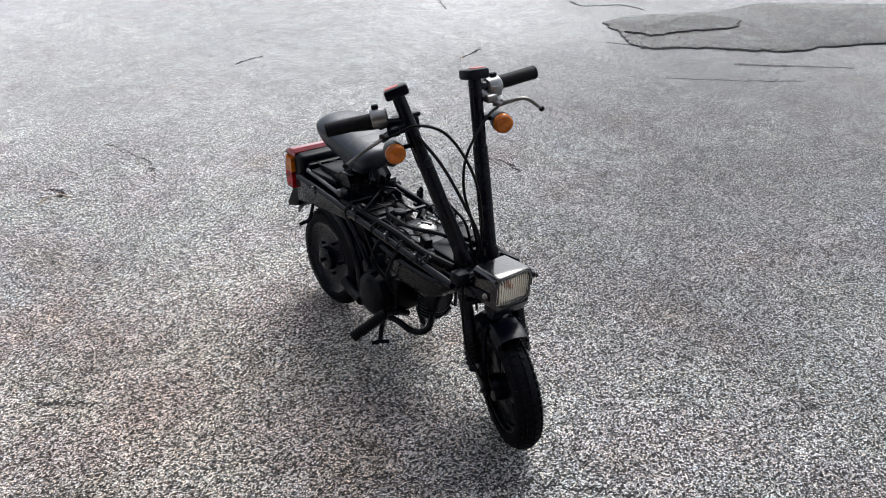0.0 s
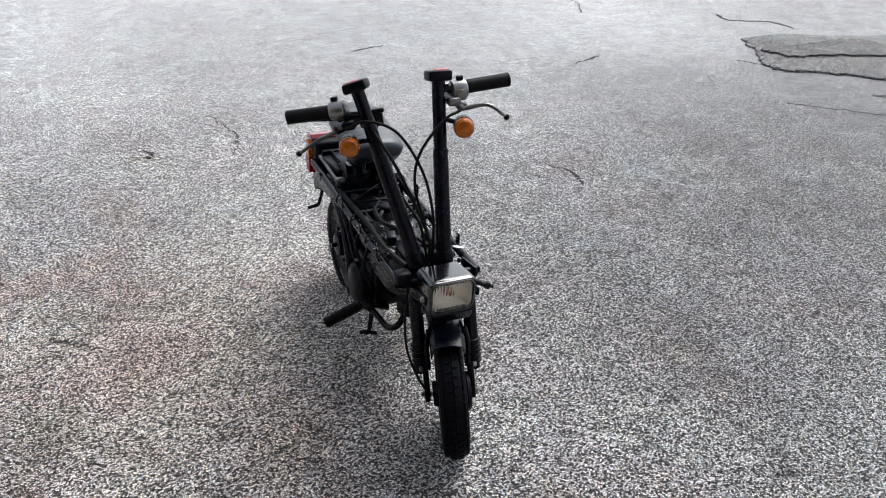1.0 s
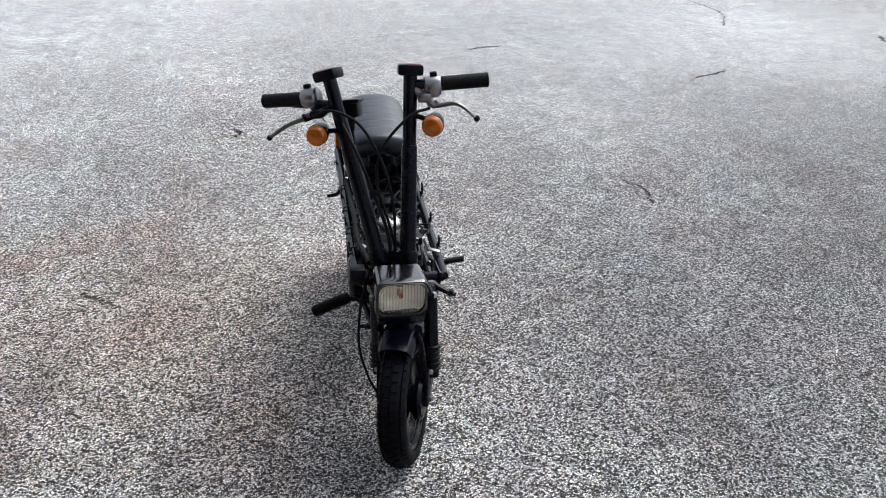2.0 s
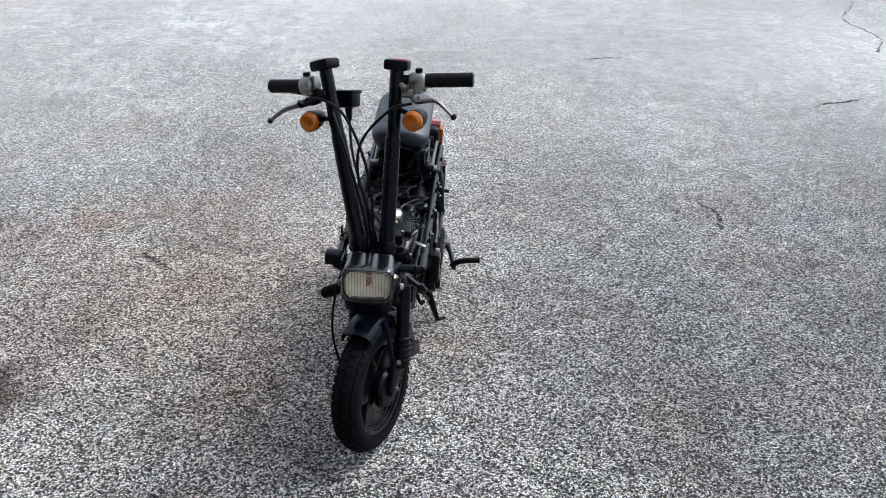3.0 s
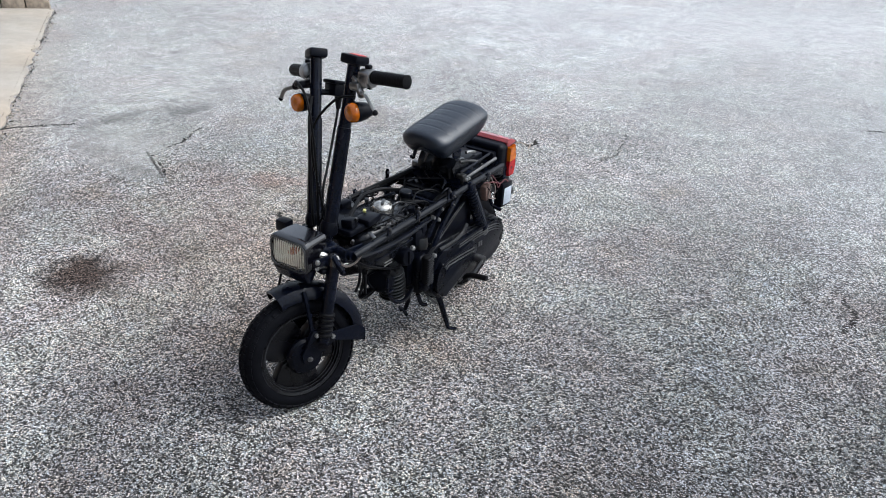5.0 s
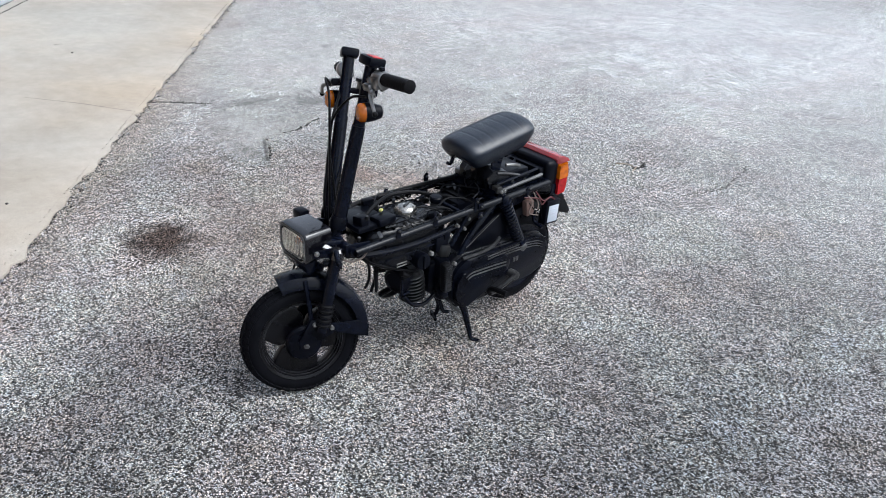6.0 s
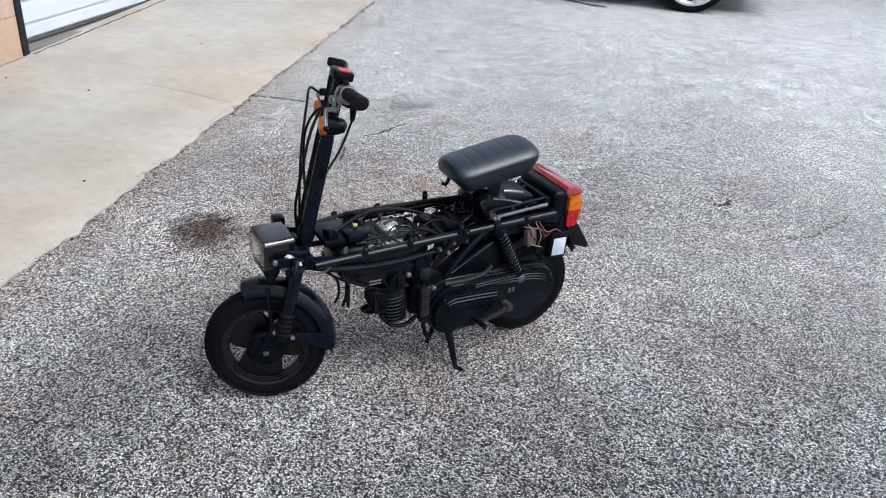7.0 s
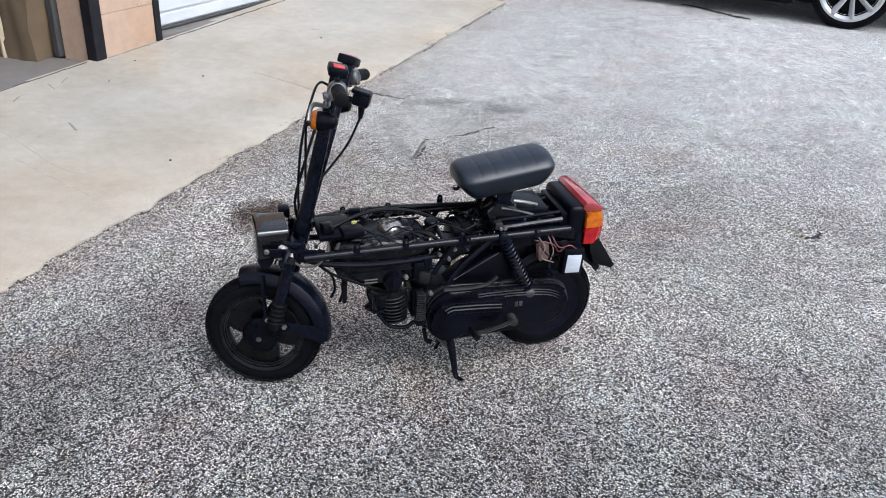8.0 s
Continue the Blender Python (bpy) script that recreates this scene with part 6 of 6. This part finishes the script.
# ---- tank and wiring ----
def tank():
    rings = []
    for a, w, z0, z1 in ((0.655, 0.050, 0.365, 0.425), (0.640, 0.066, 0.335, 0.438), (0.58, 0.074, 0.305, 0.444), (0.48, 0.076, 0.300, 0.445), (0.41, 0.074, 0.318, 0.440), (0.390, 0.060, 0.335, 0.428)):
        ring = []
        for y, z in round_rect(1.0, 1.0, 0.32, 4):
            ring.append(V((a, y * w, (z0 + z1) / 2 + z * (z1 - z0) / 2)))
        rings.append(ring)
    tk = part("fuel_tank", skin_bm(rings), TANK, bike, sharp=0.9)
    for z in (0.352, 0.372):
        part("tank_rib", tube(bmesh.new(), [(0.61, 0.074, z), (0.42, 0.076, z + 0.004)], 0.003, 6, 1), BLACK, tk)
    for z in (0.3305, 0.3215):
        part("bright_slot", box(bmesh.new(), (0.555, 0.0752, z), (0.036, 0.003, 0.004), None, 0.001), SILVER, tk)
    top = V((0.488, 0.0, 0.438))
    neck = part("filler_neck", lathe(bmesh.new(), [(0.040, -0.008), (0.040, 0.004), (0.030, 0.006)], axis(top, (0, 0, 1)), 24), CAST, tk)
    cap = part("filler_cap", lathe(bmesh.new(), [(0.030, 0.004), (0.034, 0.006), (0.034, 0.013), (0.030, 0.020), (0.020, 0.025), (0.006, 0.027)], axis(top, (0.03, 0, 1)), 10), CAPMETAL, tk, "bright metal filler cap")
    part("cap_lever", box(bmesh.new(), top + V((0.0, 0.004, 0.028)), (0.034, 0.009, 0.005), Euler((0, 0, 0.5)).to_matrix(), 0.003), STEEL, cap)
    # oil filler
    oil = part("oil_filler", lathe(bmesh.new(), [(0.017, 0.0), (0.015, 0.020), (0.0145, 0.032)], axis((0.372, -0.004, 0.412), (0, 0.05, 1)), 18), STEEL, tk, "dirty translucent oil filler neck")
    part("oil_cap", lathe(bmesh.new(), [(0.018, 0.030), (0.019, 0.034), (0.019, 0.044), (0.016, 0.047), (0.003, 0.048)], axis((0.372, -0.004, 0.412), (0, 0.05, 1)), 18), PLASTIC, oil)
    # control box and cover plates between the steering head and the tank
    part("front_cover", box(box(bmesh.new(), (0.635, -0.005, 0.456), (0.110, 0.120, 0.018), None, 0.006), (0.60, 0.042, 0.466), (0.060, 0.045, 0.022), Euler((0, 0, 0.1)).to_matrix(), 0.006), PLASTIC, bike)
    part("relay_box", box(bmesh.new(), (0.665, 0.030, 0.476), (0.030, 0.034, 0.026), Euler((0.1, 0, 0.2)).to_matrix(), 0.004), PLASTIC, bike)
    part("relay_box", box(bmesh.new(), (0.575, -0.062, 0.468), (0.034, 0.022, 0.026), Euler((0, 0.1, -0.2)).to_matrix(), 0.004), PLASTIC, bike)
    part("connector", box(bmesh.new(), (0.592, 0.022, 0.482), (0.014, 0.009, 0.007), Euler((0, 0, 0.6)).to_matrix(), 0.002), WIRE_YELLOW, bike, "yellowish plug connector")
    part("hose_clip", tube(bmesh.new(), [(0.458 + 0.020 * math.cos(a), 0.040 + 0.016 * math.sin(a), 0.456) for a in frange(0.4, 5.6, 8)], 0.0026, 6, 3), STEEL, tk)


tank()


def wiring():
    rnd = random.Random(21)
    for i in range(26):
        a0 = rnd.uniform(0.24, 0.62)
        a1 = a0 - rnd.uniform(0.05, 0.16)
        y0, y1 = rnd.uniform(-0.085, 0.085), rnd.uniform(-0.085, 0.085)
        z = 0.452 if a0 > 0.40 else rnd.uniform(0.40, 0.46)
        if 0.41 < a0 < 0.60 and abs(y0 + y1) < 0.10:
            y0, y1 = (0.065, 0.08) if y0 + y1 > 0 else (-0.065, -0.08)
        pts = [(a0, y0, z), (a0 * 0.66 + a1 * 0.34, y0 * 0.5 + y1 * 0.5 + rnd.uniform(-0.025, 0.025), z + rnd.uniform(0.004, 0.022)), (a0 * 0.3 + a1 * 0.7, y1 + rnd.uniform(-0.015, 0.015), z + rnd.uniform(0.0, 0.018)), (a1, y1, z - rnd.uniform(0.0, 0.03))]
        cable(pts, rnd.uniform(0.0013, 0.0030), "wire", rnd.choice([RUBBER, RUBBER, RUBBER, PLASTIC, CAST]))
    # loom along the right rail and hoses to the carburettor
    cable([(0.70, -0.07, 0.455), (0.60, -0.088, 0.458), (0.48, -0.088, 0.462), (0.36, -0.090, 0.458), (0.22, -0.092, 0.452)], 0.0075, "wiring_loom")
    cable([(0.66, 0.02, 0.465), (0.58, -0.02, 0.478), (0.50, -0.055, 0.474), (0.42, -0.05, 0.466), (0.36, -0.03, 0.45), (0.31, 0.0, 0.44)], 0.0055, "wiring_loom")
    cable([(0.43, 0.03, 0.45), (0.40, 0.06, 0.452), (0.37, 0.07, 0.43), (0.35, 0.07, 0.39)], 0.0055, "fuel_hose")
    cable([(0.45, -0.06, 0.44), (0.40, -0.088, 0.40), (0.37, -0.088, 0.33), (0.40, -0.07, 0.28)], 0.0060, "fuel_hose")
    cable([(0.50, -0.085, 0.43), (0.47, -0.095, 0.37), (0.44, -0.090, 0.31), (0.45, -0.07, 0.25)], 0.0045, "fuel_hose")
    part("battery", box(bmesh.new(), (0.275, -0.02, 0.392), (0.075, 0.105, 0.075), None, 0.005), PLASTIC, bike)
    part("battery_strap", box(bmesh.new(), (0.275, -0.02, 0.432), (0.018, 0.112, 0.004), None, 0.001), RUBBER, bike)
    part("air_duct", tube(bmesh.new(), [(0.22, 0.05, 0.40), (0.29, 0.06, 0.405), (0.36, 0.065, 0.37)], 0.022, 14, 5), RUBBER, bike)


wiring()


def fittings():
    """Brackets, clamps and plugs between the rails."""
    rnd = random.Random(77)
    kinds = ("bracket", "hose_clamp", "plug", "relay")
    for i in range(34):
        a, y = rnd.uniform(0.22, 0.66), rnd.choice((-1, 1)) * rnd.uniform(0.03, 0.092)
        if 0.42 < a < 0.56 and abs(y) < 0.055:
            continue
        z = (0.448 if a > 0.40 else rnd.uniform(0.40, 0.455)) + 0.004
        kind = kinds[i % 4]
        mat = (EDGE, STEEL, PLASTIC, EDGE, HOUSING)[i % 5]
        turn = Euler((rnd.uniform(-0.4, 0.4), rnd.uniform(-0.4, 0.4), rnd.uniform(0, 3))).to_matrix()
        if kind == "hose_clamp":
            part(kind, lathe(bmesh.new(), [(0.006, -0.004), (0.0085, -0.003), (0.0085, 0.003), (0.006, 0.004)], Matrix.Translation((a, y, z)) @ turn.to_4x4(), 12), mat, bike)
        else:
            size = {"bracket": (0.030, 0.010, 0.003), "plug": (0.018, 0.010, 0.010), "relay": (0.022, 0.018, 0.016)}[kind]
            part(kind, box(bmesh.new(), (a, y, z), size, turn, 0.0015), mat, bike)
    for i in range(9):
        a = 0.05 + 0.018 * i
        bolt((a, (-1) ** i * rnd.uniform(0.02, 0.08), 0.470), (0, 0, 1), bike, 0.005, STEEL)


fittings()


def twig(x, y, ln, turn, name, material, label):
    bm = bmesh.new()
    z = ground_z(x, y)
    c, s = math.cos(turn), math.sin(turn)
    tube(bm, [(x - c * ln, y - s * ln, z + 0.003), (x, y + 0.01, z + 0.006), (x + c * ln, y + s * ln, z + 0.003)], (0.0035, 0.002), 6, 4)
    return tagged(part(name, bm, material), label, "twig")


twig(0.80, 3.41, 0.035, 2.0, "twig", WOOD, "short dark twig lying on the asphalt")
twig(0.74, 3.41, 0.045, 0.4, "twig", WOOD, "short dark twig lying on the asphalt")
twig(3.33, 3.92, 0.08, 0.7, "twig", WOOD, "long thin twig lying on the asphalt")


def pebble(x, y, z, size, seed):
    rnd = random.Random(seed)
    bm = bmesh.new()
    bmesh.ops.create_icosphere(bm, subdivisions=2, radius=size)
    for v in bm.verts:
        v.co = V((v.co.x * 1.3, v.co.y, v.co.z * 0.6)) * rnd.uniform(0.85, 1.12)
    bmesh.ops.transform(bm, matrix=Matrix.Translation((x, y, z + size * 0.4)), verts=bm.verts)
    return tagged(part("pebble", bm, DIRT), "small dark pebble lying on the pale concrete", "pebble", group="pebbles on the apron")


for i, (ps, pn, sz) in enumerate(((1.97, 1.30, 0.006), (1.60, 1.16, 0.005), (1.96, 0.80, 0.006), (0.91, 0.19, 0.006), (3.07, 0.66, 0.006))):
    p = apron(ps, pn, 0.004)
    pebble(p.x, p.y, p.z, sz, i)
